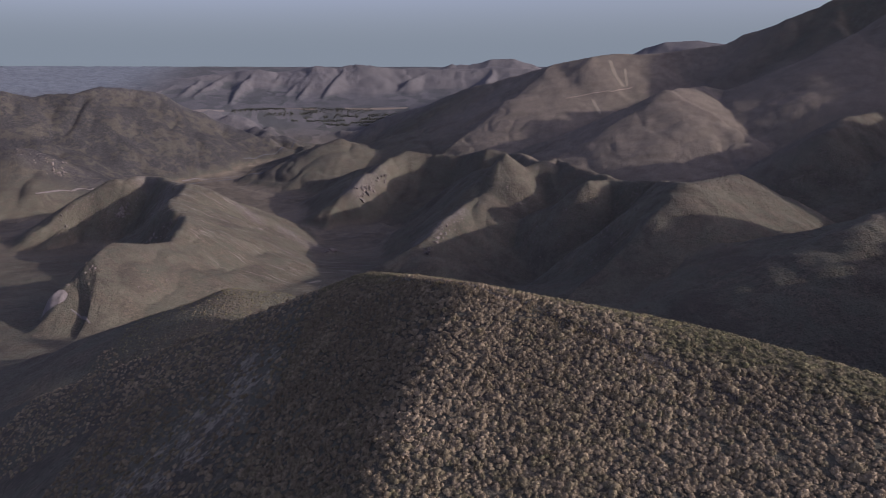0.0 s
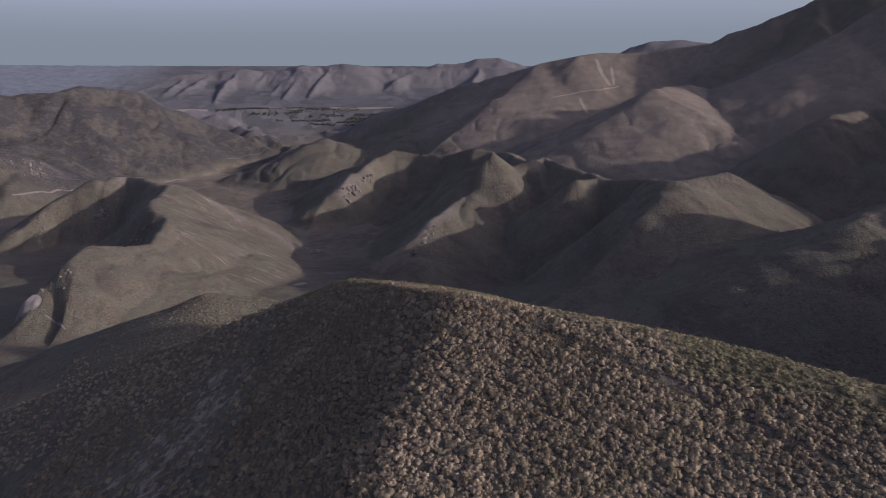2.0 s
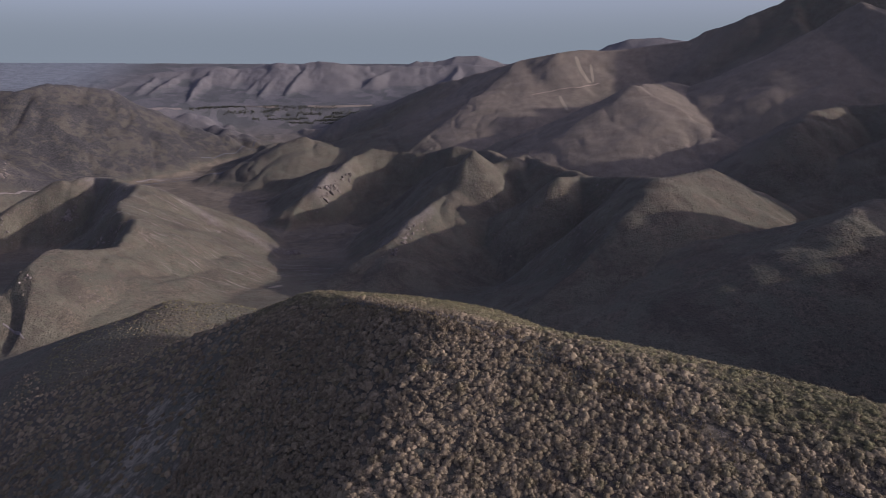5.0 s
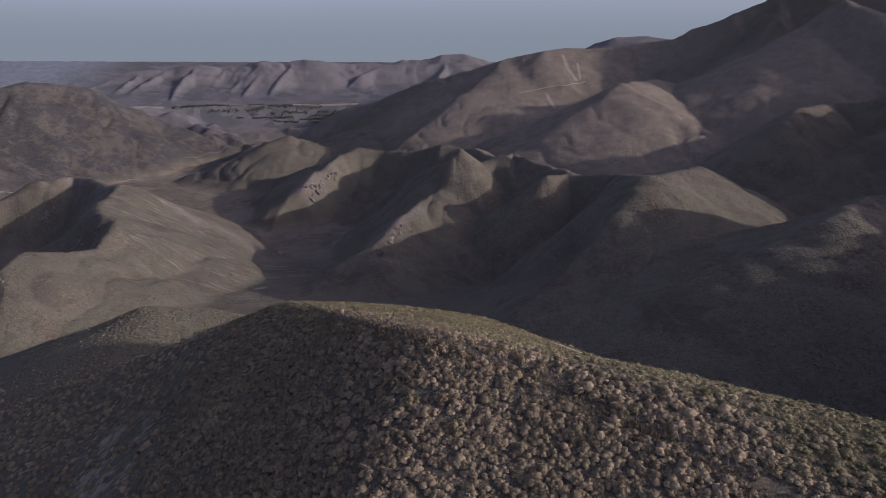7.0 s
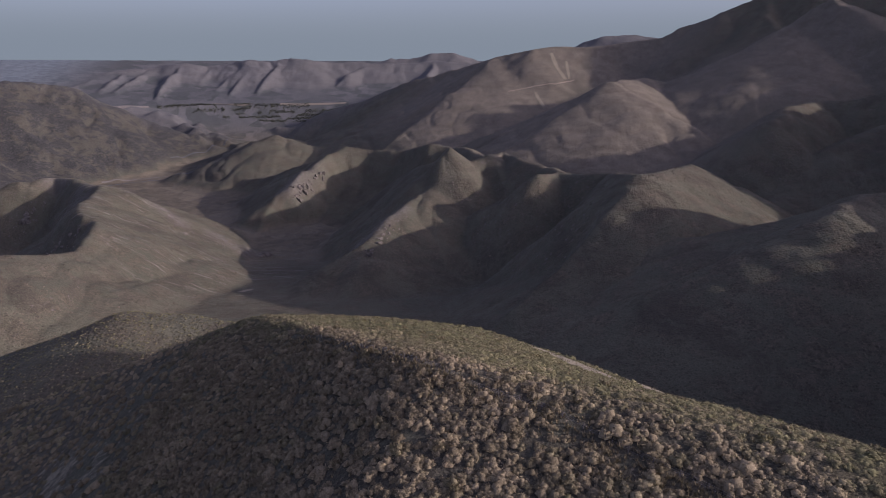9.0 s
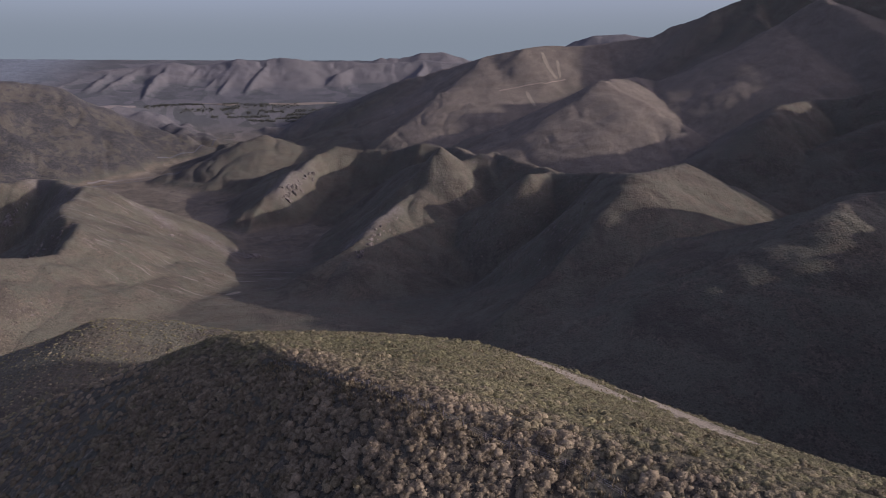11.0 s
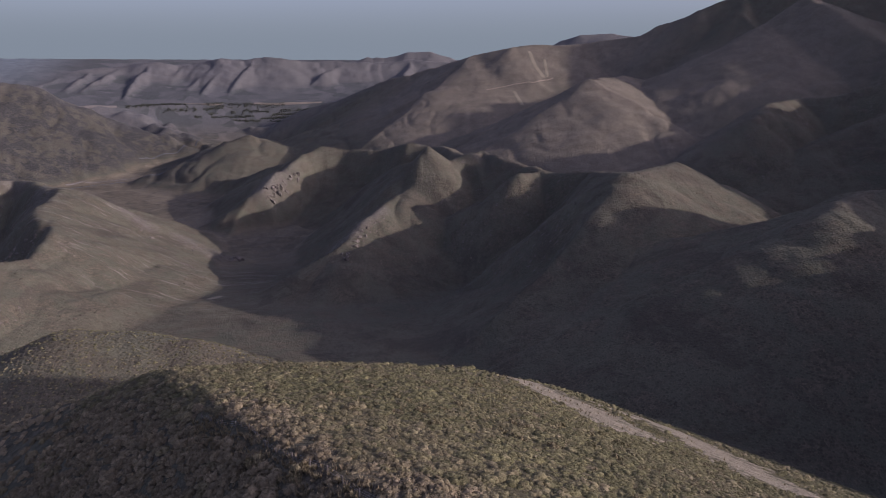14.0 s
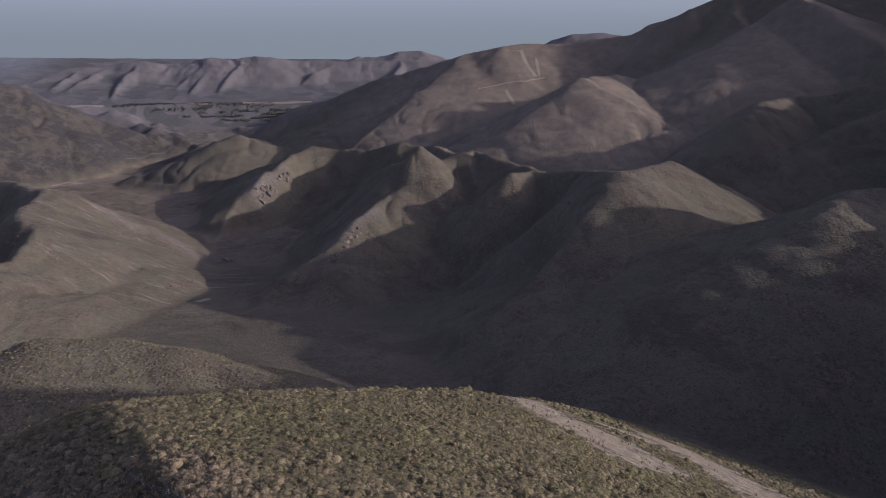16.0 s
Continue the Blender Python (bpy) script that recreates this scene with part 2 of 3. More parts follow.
ridge([(-1295, 4320, 492), (-1295, 4024, 424), (-1284, 3689, 317)], 0.73, 0.72, 4, 6, 45)  # far range, spur
ridge([(-1111, 4371, 490), (-1130, 4155, 417), (-1143, 3934, 350)], 0.71, 0.63, 4, 6, 45)  # far range, spur
ridge([(-943, 4410, 511), (-979, 4187, 429), (-1020, 3839, 323)], 0.70, 0.51, 4, 6, 45)  # far range, spur
ridge([(-834, 4432, 511), (-884, 4138, 419), (-923, 3823, 313)], 0.59, 0.75, 4, 6, 45)  # far range, spur
ridge([(-698, 4456, 519), (-735, 4142, 429), (-763, 3838, 307)], 0.59, 0.69, 4, 6, 45)  # far range, spur
ridge([(-539, 4478, 521), (-596, 4313, 454), (-681, 4038, 342)], 0.56, 0.69, 4, 6, 45)  # far range, spur
ridge([(-325, 4498, 500), (-362, 4272, 411), (-408, 3925, 308)], 0.51, 0.67, 4, 6, 45)  # far range, spur
ridge([(-58, 4510, 501), (-220, 4234, 439), (-322, 4038, 327)], 0.57, 0.74, 4, 6, 45)  # far range, spur
ridge([(188, 4506, 500), (96, 4304, 417), (13, 4105, 336)], 0.57, 0.55, 4, 6, 45)  # far range, spur
ridge([(373, 4495, 517), (287, 4175, 426), (233, 3952, 305)], 0.50, 0.51, 4, 6, 45)  # far range, spur
ridge([(508, 4481, 507), (382, 4258, 427), (225, 3948, 303)], 0.75, 0.61, 4, 6, 45)  # far range, spur
ridge([(649, 4463, 497), (583, 4221, 390), (486, 3844, 289)], 0.54, 0.51, 4, 6, 45)  # far range, spur
ridge([(-2166, 2610, 408), (-1886, 2623, 420), (-1813, 2724, 394), (-1667, 2774, 397), (-1597, 2887, 426), (-1523, 3003, 424), (-1414, 3056, 396), (-1301, 3104, 326), (-1120, 3130, 233), (-925, 3143, 164)], 0.80, 0.69, 21.6, 20, 100)  # left range
ridge([(-1597, 2887, 426), (-1525, 2872, 321), (-1410, 2838, 269), (-1295, 2856, 205), (-1115, 2788, 140)], 0.59, 0.61, 7.3, 14, 80)  # left range, spur
ridge([(-1813, 2724, 394), (-1771, 2754, 316), (-1625, 2673, 293), (-1461, 2632, 240), (-1309, 2598, 165)], 0.52, 0.63, 8.9, 14, 80)  # left range, near spur
ridge([(-1301, 3104, 326), (-1211, 3146, 251), (-1064, 3127, 192), (-917, 3110, 145), (-799, 3096, 117)], 0.50, 0.52, 10.3, 10, 80)  # left range, end
ridge([(-1971, 2518, 321), (-1765, 2477, 279), (-1623, 2422, 232), (-1526, 2400, 190)], 0.50, 0.50, 14, 10, 80)  # left range, low spur
ridge([(-1848, 2116, 292), (-1693, 2188, 258), (-1520, 2169, 232), (-1446, 2204, 191), (-1336, 2178, 140), (-1253, 2164, 97)], 0.58, 0.60, 21.9, 10, 80)  # left rocky hill
ridge([(-728, 2607, 103), (-665, 2893, 142), (-579, 2946, 155), (-461, 2767, 201), (-433, 2990, 150), (-359, 2947, 100)], 0.41, 0.34, 14, 8, 70)  # valley knoll
ridge([(-1441, 3421, 257), (-1233, 3446, 202), (-1009, 3433, 152), (-727, 3466, 142), (-475, 3529, 149)], 0.30, 0.30, 30, 6, 100)  # valley low hills
ridge([(-681, 2039, 28), (-620, 2100, 18)], 0.30, 0.30, 14, 2, 60)  # flat knoll
ridge([(-900, -700, 330), (-300, -420, 330), (300, -250, 420)], 0.40, 0.40, 40, 12, 160)  # high ground behind
ridge([(300, -250, 380), (277, 16, 429), (463, 193, 473), (497, 225, 552), (530, 258, 570), (581, 306, 502), (615, 338, 510), (682, 402, 596), (767, 483, 437), (835, 547, 443), (1003, 708, 524), (1054, 756, 426), (1122, 821, 432)], 2.2, 2.2, 4, 0, 120)  # east ridge, south part, out of view
ridge([(1122, 821, 432), (1172, 869, 554), (1459, 1142, 624), (1476, 1158, 658), (1527, 1207, 670), (1561, 1239, 748), (1645, 1319, 578), (1730, 1400, 589), (1780, 1448, 641), (1949, 1609, 692), (2051, 1705, 756), (2101, 1754, 798), (2152, 1802, 920), (2220, 1866, 977)], 2.2, 2.2, 4, 0, 120)  # east ridge, middle part, out of view
ridge([(2220, 1866, 977), (2236, 1882, 941), (2270, 1914, 929), (2287, 1931, 963), (2321, 1963, 921), (2524, 2156, 970), (2777, 2397, 1191), (2845, 2461, 1217), (2912, 2526, 1374), (2963, 2574, 1386), (2980, 2590, 1420), (3672, 3250, 1597), (3740, 3314, 1463)], 2.2, 2.2, 4, 0, 120)  # east ridge, north part, out of view


def lattice(ix, iy, seed):
    h = (ix.astype(np.int64) * 374761393 + iy.astype(np.int64) * 668265263 + seed * 974634777) & 0x7FFFFFFF
    h = ((h ^ (h >> 13)) * 1274126177) & 0x7FFFFFFF
    return ((h ^ (h >> 16)) & 0xFFFF) / 32767.5 - 1.0


def rough(x, y, seed=0):
    """Smooth value noise in -1 .. 1."""
    ix, iy = np.floor(x), np.floor(y)
    fx, fy = x - ix, y - iy
    fx, fy = fx * fx * fx * (fx * (fx * 6 - 15) + 10), fy * fy * fy * (fy * (fy * 6 - 15) + 10)
    a, b = lattice(ix, iy, seed), lattice(ix + 1, iy, seed)
    c, d = lattice(ix, iy + 1, seed), lattice(ix + 1, iy + 1, seed)
    return (a + (b - a) * fx) * (1 - fy) + (c + (d - c) * fx) * fy


def fractal(x, y, octaves, seed=0):
    total, amp = 0.0, 1.0
    for k in range(octaves):
        total = total + amp * rough(x * 2**k + 17.3 * k, y * 2**k - 9.1 * k, seed + k)
        amp *= 0.5
    return total


def softmin(values, k):
    low = np.minimum.reduce(values)
    return low - k * np.log(sum(np.exp(-(v - low) / k) for v in values))


def near_hill(x, y):
    """The hill that the camera crosses: a south slope, a steep west side and the falls to the gorge."""
    south = 403.0 + 0.162 * x + 0.233 * y
    west = 419.3 + 0.62 * (x + 6) + 0.09 * y
    bench = 500.2 - 0.088 * x - 0.353 * y
    brow = 500.8 - 0.198 * x - 0.353 * y
    east = 518.6 - 0.383 * x - 0.403 * y
    flank = 529.0 - 0.450 * x - 0.431 * y
    foot = 533.9 - 0.284 * x - 0.450 * y
    north = 616.0 + 0.071 * x - 0.847 * y
    hollow = 4.5 * np.exp(-((x - 62) ** 2 + (y - 197) ** 2) / 1800)
    return softmin([south, west, bench, brow, east, flank, foot, north], 1.0) - hollow


def floor_height(x, y):
    """Valley floor, rising towards the head of the gorge, and the wide plain beyond."""
    r = np.hypot(x, y)
    near = 35 + np.clip(1500 - y, 0, 1600) * 0.15
    far = np.clip((np.minimum(r, 3780) - 2500) / 1300, 0, 0.985)
    true = 2500 - 1300 * np.log(1 - far)
    plain = 500 - (500 - near) * np.minimum(r, 3780) / np.maximum(true, 1) + np.clip(r - 3780, 0, 1090) * 0.228
    return np.where(r > 2500, plain, near)


def height(x, y):
    x, y = np.asarray(x, float), np.asarray(y, float)
    base = floor_height(x, y) + 1.5 * fractal(x / 60, y / 60, 3, 5)
    knolls = np.clip((x + 1500) / 300, 0, 1) * np.clip((200 - x) / 300, 0, 1) * np.clip((y - 2900) / 200, 0, 1) * np.clip((3620 - y) / 150, 0, 1)
    base = base + knolls * 55 * np.clip(fractal(x / 170, y / 120, 3, 77) - 0.05, 0, 1.2)
    wx = x + 14 * fractal(x / 150, y / 150, 3, 11)
    wy = y + 14 * fractal(x / 150, y / 150, 3, 23)
    calm = np.clip((np.hypot(x, y) - 500) / 400, 0, 1)
    wx, wy = x + (wx - x) * calm, y + (wy - y) * calm
    peak = base.copy()
    total = np.ones_like(base)
    soft = 3.0
    for n, (pts, left, right, rounding, gully, length) in enumerate(RIDGES):
        best = np.full(x.shape, -1e9)
        run = 0.0
        reach = np.max(pts[:, 2]) / min(left, right) + 50
        inside = (wx > pts[:, 0].min() - reach) & (wx < pts[:, 0].max() + reach) & (wy > pts[:, 1].min() - reach) & (wy < pts[:, 1].max() + reach)
        px, py = wx[inside], wy[inside]
        top = np.full(px.shape, -1e9)
        for a, b in zip(pts[:-1], pts[1:]):
            dx, dy = b[0] - a[0], b[1] - a[1]
            size = math.hypot(dx, dy)
            u = ((px - a[0]) * dx + (py - a[1]) * dy) / size**2
            c = np.clip(u, 0, 1)
            ox, oy = px - a[0] - c * dx, py - a[1] - c * dy
            d = np.hypot(ox, oy)
            side = np.clip(0.5 + (dx * (py - a[1]) - dy * (px - a[0])) / size / 40, 0, 1)
            fall = right + (left - right) * side
            z = a[2] + (b[2] - a[2]) * c - fall * (np.sqrt(d * d + rounding**2) - rounding)
            if gully:
                s = (run + c * size) / length + 0.25 * rough(px / length, py / length, n)
                groove = 1 - np.abs(rough(s, d / (4 * length), 40 + n))
                z = z - gully * np.clip(d / (1.2 * length), 0, 1) * (groove**2 - 0.35)
            top = np.maximum(top, z)
            run += size
        best[inside] = top
        higher = np.maximum(peak, best)
        total = total * np.exp(np.clip((peak - higher) / soft, -60, 0)) + np.exp(np.clip((best - higher) / soft, -60, 0))
        peak = higher
    land = peak + soft * np.log(total)
    hill = near_hill(x, y)
    high = np.maximum(land, hill)
    k = 3.0
    land = high + k * np.log(np.exp(np.clip((land - high) / k, -60, 0)) + np.exp(np.clip((hill - high) / k, -60, 0)))
    # gullies and creases at three sizes, strongest on the flanks of the far hills
    amount = np.clip((land - base) / 40, 0.0, 1) * (0.04 + 0.96 * calm)
    bx, by = x + 25 * rough(x / 90, y / 90, 51), y + 25 * rough(x / 90, y / 90, 57)
    amount = amount * (1 + 0.6 * np.clip((-500 - x) / 200, 0, 1) * np.clip((y - 1900) / 200, 0, 1)) * (1 - 0.72 * np.clip((x - 250) / 300, 0, 1) * np.clip((y - 1650) / 300, 0, 1))
    amount = amount * (1 - 0.85 * np.exp(-((x - 430) ** 2 + (y - 1010) ** 2) / 60000))
    for size, depth, seed in ((170.0, 9.0, 31), (75.0, 4.0, 33), (34.0, 1.8, 35)):
        land = land - amount * depth * ((1 - np.abs(rough(bx / size, by / size, seed))) ** 3 - 0.3)
    calm = calm * (1 - 0.6 * np.clip((x - 250) / 300, 0, 1) * np.clip((y - 1650) / 300, 0, 1))
    return land + (0.25 + 0.6 * calm) * np.clip((land - base) / 20, 0.2, 1) * fractal(x / 22, y / 22, 3, 41)



# ------------------------------------------------------------------ ground: one sheet to the horizon
fine = np.arange(-43.0, 51.01, 0.145)
coarse = np.concatenate([np.arange(51.5, 100.0, 0.8), np.arange(102.0, 314.0, 4.0)])
angles = np.radians(np.concatenate([fine, coarse]))
rings = np.exp(np.interp(np.arange(721), (0, 90, 300, 720), np.log((25.0, 110.0, 600.0, 4870.0))))
A, Rr = np.meshgrid(angles, rings)
gx, gy = (Rr * np.sin(A)).ravel(), (Rr * np.cos(A)).ravel()
gz = height(gx, gy)
na, nr = len(angles), len(rings)
grid = np.arange(na * nr).reshape(nr, na)
nxt = np.roll(grid, -1, axis=1)
quads = np.stack([grid[:-1], grid[1:], nxt[1:], nxt[:-1]], -1).reshape(-1, 4)
middle = na * nr
cap = np.stack([np.full(na, middle), grid[0], nxt[0]], -1)
me = bpy.data.meshes.new("ground")
co = np.concatenate([np.stack([gx, gy, gz], -1), [[0, 0, float(height(np.array([0.0]), np.array([0.0]))[0])]]])
me.vertices.add(len(co))
me.vertices.foreach_set("co", co.ravel())
me.loops.add(quads.size + cap.size)
me.loops.foreach_set("vertex_index", np.concatenate([quads.ravel(), cap.ravel()]).astype(np.int32))
me.polygons.add(len(quads) + len(cap))
starts = np.concatenate([np.arange(len(quads)) * 4, quads.size + np.arange(len(cap)) * 3]).astype(np.int32)
me.polygons.foreach_set("loop_start", starts)
me.update(calc_edges=True)
me.polygons.foreach_set("use_smooth", np.ones(len(me.polygons), bool))
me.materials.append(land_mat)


def near_line(x, y, points, width):
    """1 on a line through the points, fading to 0 at the width."""
    best = np.full(x.shape, 1e9)
    for a, b in zip(points[:-1], points[1:]):
        dx, dy = b[0] - a[0], b[1] - a[1]
        c = np.clip(((x - a[0]) * dx + (y - a[1]) * dy) / (dx * dx + dy * dy), 0, 1)
        best = np.minimum(best, np.hypot(x - a[0] - c * dx, y - a[1] - c * dy))
    return np.clip(1 - best / width, 0, 1)


def cover(name, values):
    me.attributes.new(name, "FLOAT", "POINT").data.foreach_set("value", values.astype(np.float32))


vx, vy, vz = co.T
radius = np.hypot(vx, vy)
above = vz - floor_height(vx, vy)
cover("flat", np.clip((14 - above) / 8, 0, 1) * np.clip((vy - 1350) / 250, 0, 1))
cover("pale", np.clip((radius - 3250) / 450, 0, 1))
cover("rim_haze", np.clip((radius - 3850) / 450, 0, 1) * np.clip((-1750 - vx) / 350, 0, 1))
slips = [
    ([(769, 2873), (768, 2780), (782, 2688)], 15, 1.2), ([(823, 2816), (804, 2697)], 11, 1.2), ([(633, 2585), (636, 2469)], 14, 1.1),
    ([(46, 260), (52, 247), (56, 237), (59, 227)], 24, 0.86), ([(92, 280), (87, 258), (85.5, 236), (84, 210)], 24, 0.84), ([(66, 258), (75, 253)], 5, 1.5),
    ([(-72, 200), (-68, 165), (-84, 150)], 48, 0.54), ([(-84, 176), (-100, 146)], 50, 0.52), ([(-265, 1133), (-256, 1147)], 12, 1.4),
    ([(-150, 455), (-142, 448)], 6, 1.3),
]
bare = np.zeros(len(vx))
for line, width, weight in slips:
    bare = np.maximum(bare, weight * near_line(vx, vy, line, width))
cover("bare", np.clip(bare, 0, 1))
crags = [
    ([(46, 1347), (-23, 1245), (-59, 1222)], 24), ([(-243, 2041), (-290, 1898)], 60), ([(-420, 1536), (-306, 1482)], 35),
    ([(-653, 1613), (-485, 1517)], 30), ([(-741, 1561), (-700, 1450)], 60), ([(-1512, 2157), (-1332, 2172)], 90),
    ([(-861, 1750), (-1037, 1861)], 50),
]
rocky = np.zeros(len(vx))
for line, width in crags:
    rocky = np.maximum(rocky, near_line(vx, vy, line, width))
cover("rocky", 0.7 * rocky)
grass_lines = [([(653, 1836), (876, 2256), (1000, 2220), (1150, 2150), (1239, 2075)], 520), ([(475, 2853), (640, 3060), (900, 3040), (1020, 3020)], 640), ([(475, 2853), (348, 2384)], 400)]
grassy = np.zeros(len(vx))
for line, width in grass_lines:
    grassy = np.maximum(grassy, np.clip(2.2 * near_line(vx, vy, line, width), 0, 1))
cover("grassy", grassy)
cover("ribbed", np.clip(1.8 * near_line(vx, vy, [(-667, 1524), (-511, 1387), (-327, 1179), (-271, 1308)], 190), 0, 1))
cover("heath", np.clip((-550 - vx) / 300, 0, 1) * np.clip((vy - 1950) / 200, 0, 1) * np.clip(above / 40, 0, 1))
ground = tagged(new("ground", me), "dry tussock hills and gorge falling to a river plain", "ground", kind="structure")



# ------------------------------------------------------------------ helpers for things
def mesh_from(name, verts, faces, mat, smooth=False):
    """A mesh from arrays of corners and triangles."""
    m = bpy.data.meshes.new(name)
    verts, faces = np.asarray(verts, np.float32), np.asarray(faces, np.int32)
    m.vertices.add(len(verts))
    m.vertices.foreach_set("co", verts.ravel())
    m.loops.add(faces.size)
    m.loops.foreach_set("vertex_index", faces.ravel())
    m.polygons.add(len(faces))
    m.polygons.foreach_set("loop_start", (np.arange(len(faces)) * faces.shape[1]).astype(np.int32))
    m.update(calc_edges=True)
    if smooth:
        m.polygons.foreach_set("use_smooth", np.ones(len(faces), bool))
    m.materials.append(mat)
    return m


def part(name, data, parent, label="", at=None):
    ob = new(name, data)
    ob.parent = parent
    if at is not None:
        ob.matrix_basis = at
    return tagged(ob, label) if label else ob


# ------------------------------------------------------------------ more materials
def foliage_material(name, dry, green):
    m, t, b = material(name, 0.85, 0.12)
    tone = node(t, "Attribute", attribute_name="tone").outputs["Fac"]
    kind = node(t, "Attribute", attribute_name="olive").outputs["Fac"]
    own = node(t, "NewGeometry").outputs["Random Per Island"]
    a = mixed(t, tone, *dry)
    g = mixed(t, tone, *green)
    colour = mixed(t, kind, a, g)
    light = node(t, "HueSaturation", {"Color": colour, "Value": remap(t, own, 0.0, 1.0, 0.80, 1.20)}).outputs[0]
    where = node(t, "NewGeometry").outputs["Position"]
    twigs = noise_tex(t, where, 5.5, 4, 0.75)
    light = node(t, "HueSaturation", {"Color": light, "Value": remap(t, twigs, 0.36, 0.64, 0.72, 1.26)}).outputs[0]
    t.links.new(light, b.inputs["Base Color"])
    bump = node(t, "Bump", {"Height": twigs, "Strength": 0.7, "Distance": 0.15})
    t.links.new(bump.outputs[0], b.inputs["Normal"])
    return m


shrub_mat = foliage_material("shrub_leaves", ((0.132, 0.112, 0.068), (0.240, 0.200, 0.122)), ((0.086, 0.086, 0.042), (0.154, 0.147, 0.070)))
scrub_mat = foliage_material("hill_scrub", ((0.062, 0.056, 0.042), (0.150, 0.130, 0.094)), ((0.058, 0.057, 0.038), (0.126, 0.118, 0.076)))
straw_mat = foliage_material("straw_grass", ((0.17, 0.14, 0.085), (0.26, 0.215, 0.13)), ((0.18, 0.165, 0.085), (0.26, 0.235, 0.125)))


def plain_material(name, low, high, scale, roughness=0.9, relief=0.3):
    m, t, b = material(name, roughness, 0.15)
    where = node(t, "NewGeometry").outputs["Position"]
    n1, n2 = noise_tex(t, where, scale, 6, 0.65, 0.3), noise_tex(t, where, scale * 0.13, 4, 0.6)
    both = maths(t, "MULTIPLY", maths(t, "ADD", n1, n2), 0.5)
    t.links.new(mixed(t, remap(t, both, 0.35, 0.65), low, high), b.inputs["Base Color"])
    bump = node(t, "Bump", {"Height": n1, "Strength": relief, "Distance": 1.0 / max(scale, 0.05)})
    t.links.new(bump.outputs[0], b.inputs["Normal"])
    return m


rock_mat = plain_material("greywacke_rock", (0.078, 0.072, 0.060), (0.185, 0.168, 0.140), 0.35, 0.9, 0.7)
field_mat = plain_material("stubble_field", (0.13, 0.118, 0.094), (0.18, 0.162, 0.13), 0.02, 0.95, 0.1)
gravel_mat = plain_material("pale_gravel", (0.115, 0.108, 0.095), (0.175, 0.164, 0.147), 0.8, 0.95, 0.3)
dirt_mat = plain_material("dirt_track", (0.20, 0.17, 0.13), (0.30, 0.255, 0.20), 0.3, 0.95, 0.2)
post_mat = plain_material("weathered_post", (0.08, 0.074, 0.066), (0.17, 0.157, 0.14), 6.0, 0.85, 0.2)
stem_mat = plain_material("shrub_stems", (0.05, 0.042, 0.034), (0.11, 0.092, 0.075), 4.0, 0.9, 0.2)
tree_mat = plain_material("dark_conifer", (0.036, 0.042, 0.032), (0.070, 0.076, 0.056), 0.2, 0.9, 0.4)
wire_mat, _, wire_b = material("galvanised_wire", 0.45, 0.5)
wire_b.inputs["Base Color"].default_value, wire_b.inputs["Metallic"].default_value = (0.35, 0.35, 0.36, 1), 0.9
water_mat, _, water_b = material("river_water", 0.6, 0.2)
water_b.inputs["Base Color"].default_value = (0.065, 0.07, 0.072, 1)

# ------------------------------------------------------------------ tracks, river and roads, laid on the land


def drape(name, points, width, mat, lift, label, category, seed=0):
    """A strip of that width that follows the land along the points."""
    pts = np.array(points, float)
    steps = np.concatenate([[0], np.cumsum(np.hypot(*np.diff(pts, axis=0).T))])
    s = np.linspace(0, steps[-1], max(8, int(steps[-1] / (width * 1.2))))
    x, y = np.interp(s, steps, pts[:, 0]), np.interp(s, steps, pts[:, 1])
    x = x + width * 0.9 * rough(s / (9 * width), np.full(len(s), seed + 0.5), seed)
    y = y + width * 0.9 * rough(s / (9 * width), np.full(len(s), seed + 7.5), seed + 3)
    dx, dy = np.gradient(x), np.gradient(y)
    size = np.hypot(dx, dy) + 1e-6
    half = width * (0.5 + 0.16 * rough(s / (3 * width), np.full(len(s), 2.5), seed + 9))
    rows = []
    for k in (-1.0, -0.33, 0.33, 1.0):
        px, py = x - dy / size * half * k, y + dx / size * half * k
        rows.append(np.stack([px, py, height(px, py) + lift * (1.0 if abs(k) < 0.5 else 0.55)], -1))
    n = len(s)
    verts = np.concatenate(rows)
    faces = [(k * n + i, k * n + i + 1, (k + 1) * n + i + 1, (k + 1) * n + i) for k in range(3) for i in range(n - 1)]
    ob = new(name, mesh_from(name, verts, faces, mat, True))
    return tagged(ob, label, category, kind="structure")


drape("track", [(516, 2599), (593, 2624), (642, 2632), (727, 2633), (784, 2668), (824, 2679)], 4, dirt_mat, 2.0, "pale farm track benched across the hillside", "track", 1)
drape("river", [(-1180, 2398), (-1132, 2436), (-1058, 2515), (-955, 2601), (-774, 2582)], 10, water_mat, 0.9, "pale shallow river on the valley flats", "river", 2)
drape("gravel_bank", [(-1118, 2530), (-1021, 2611), (-907, 2669)], 9, gravel_mat, 0.8, "pale gravel bank beside the river", "gravel", 3)
drape("river_bend", [(-977, 2909), (-928, 2977), (-846, 3041), (-771, 3221)], 7, water_mat, 1.0, "bend of the river farther down the valley", "river", 4)
drape("valley_road", [(-1364, 1962), (-1307, 2043), (-1265, 2131)], 7, gravel_mat, 1.2, "pale road along the valley flats", "road", 5)
drape("gully_track", [(-539, 805), (-521, 796), (-496, 776)], 2.6, gravel_mat, 0.9, "dirt track in the shaded side valley", "track", 7)
drape("riverbed_far", [(-1438, 3499), (-1370, 3524), (-1280, 3554)], 16, gravel_mat, 1.5, "pale strip of dry riverbed on the plain", "riverbed", 8)
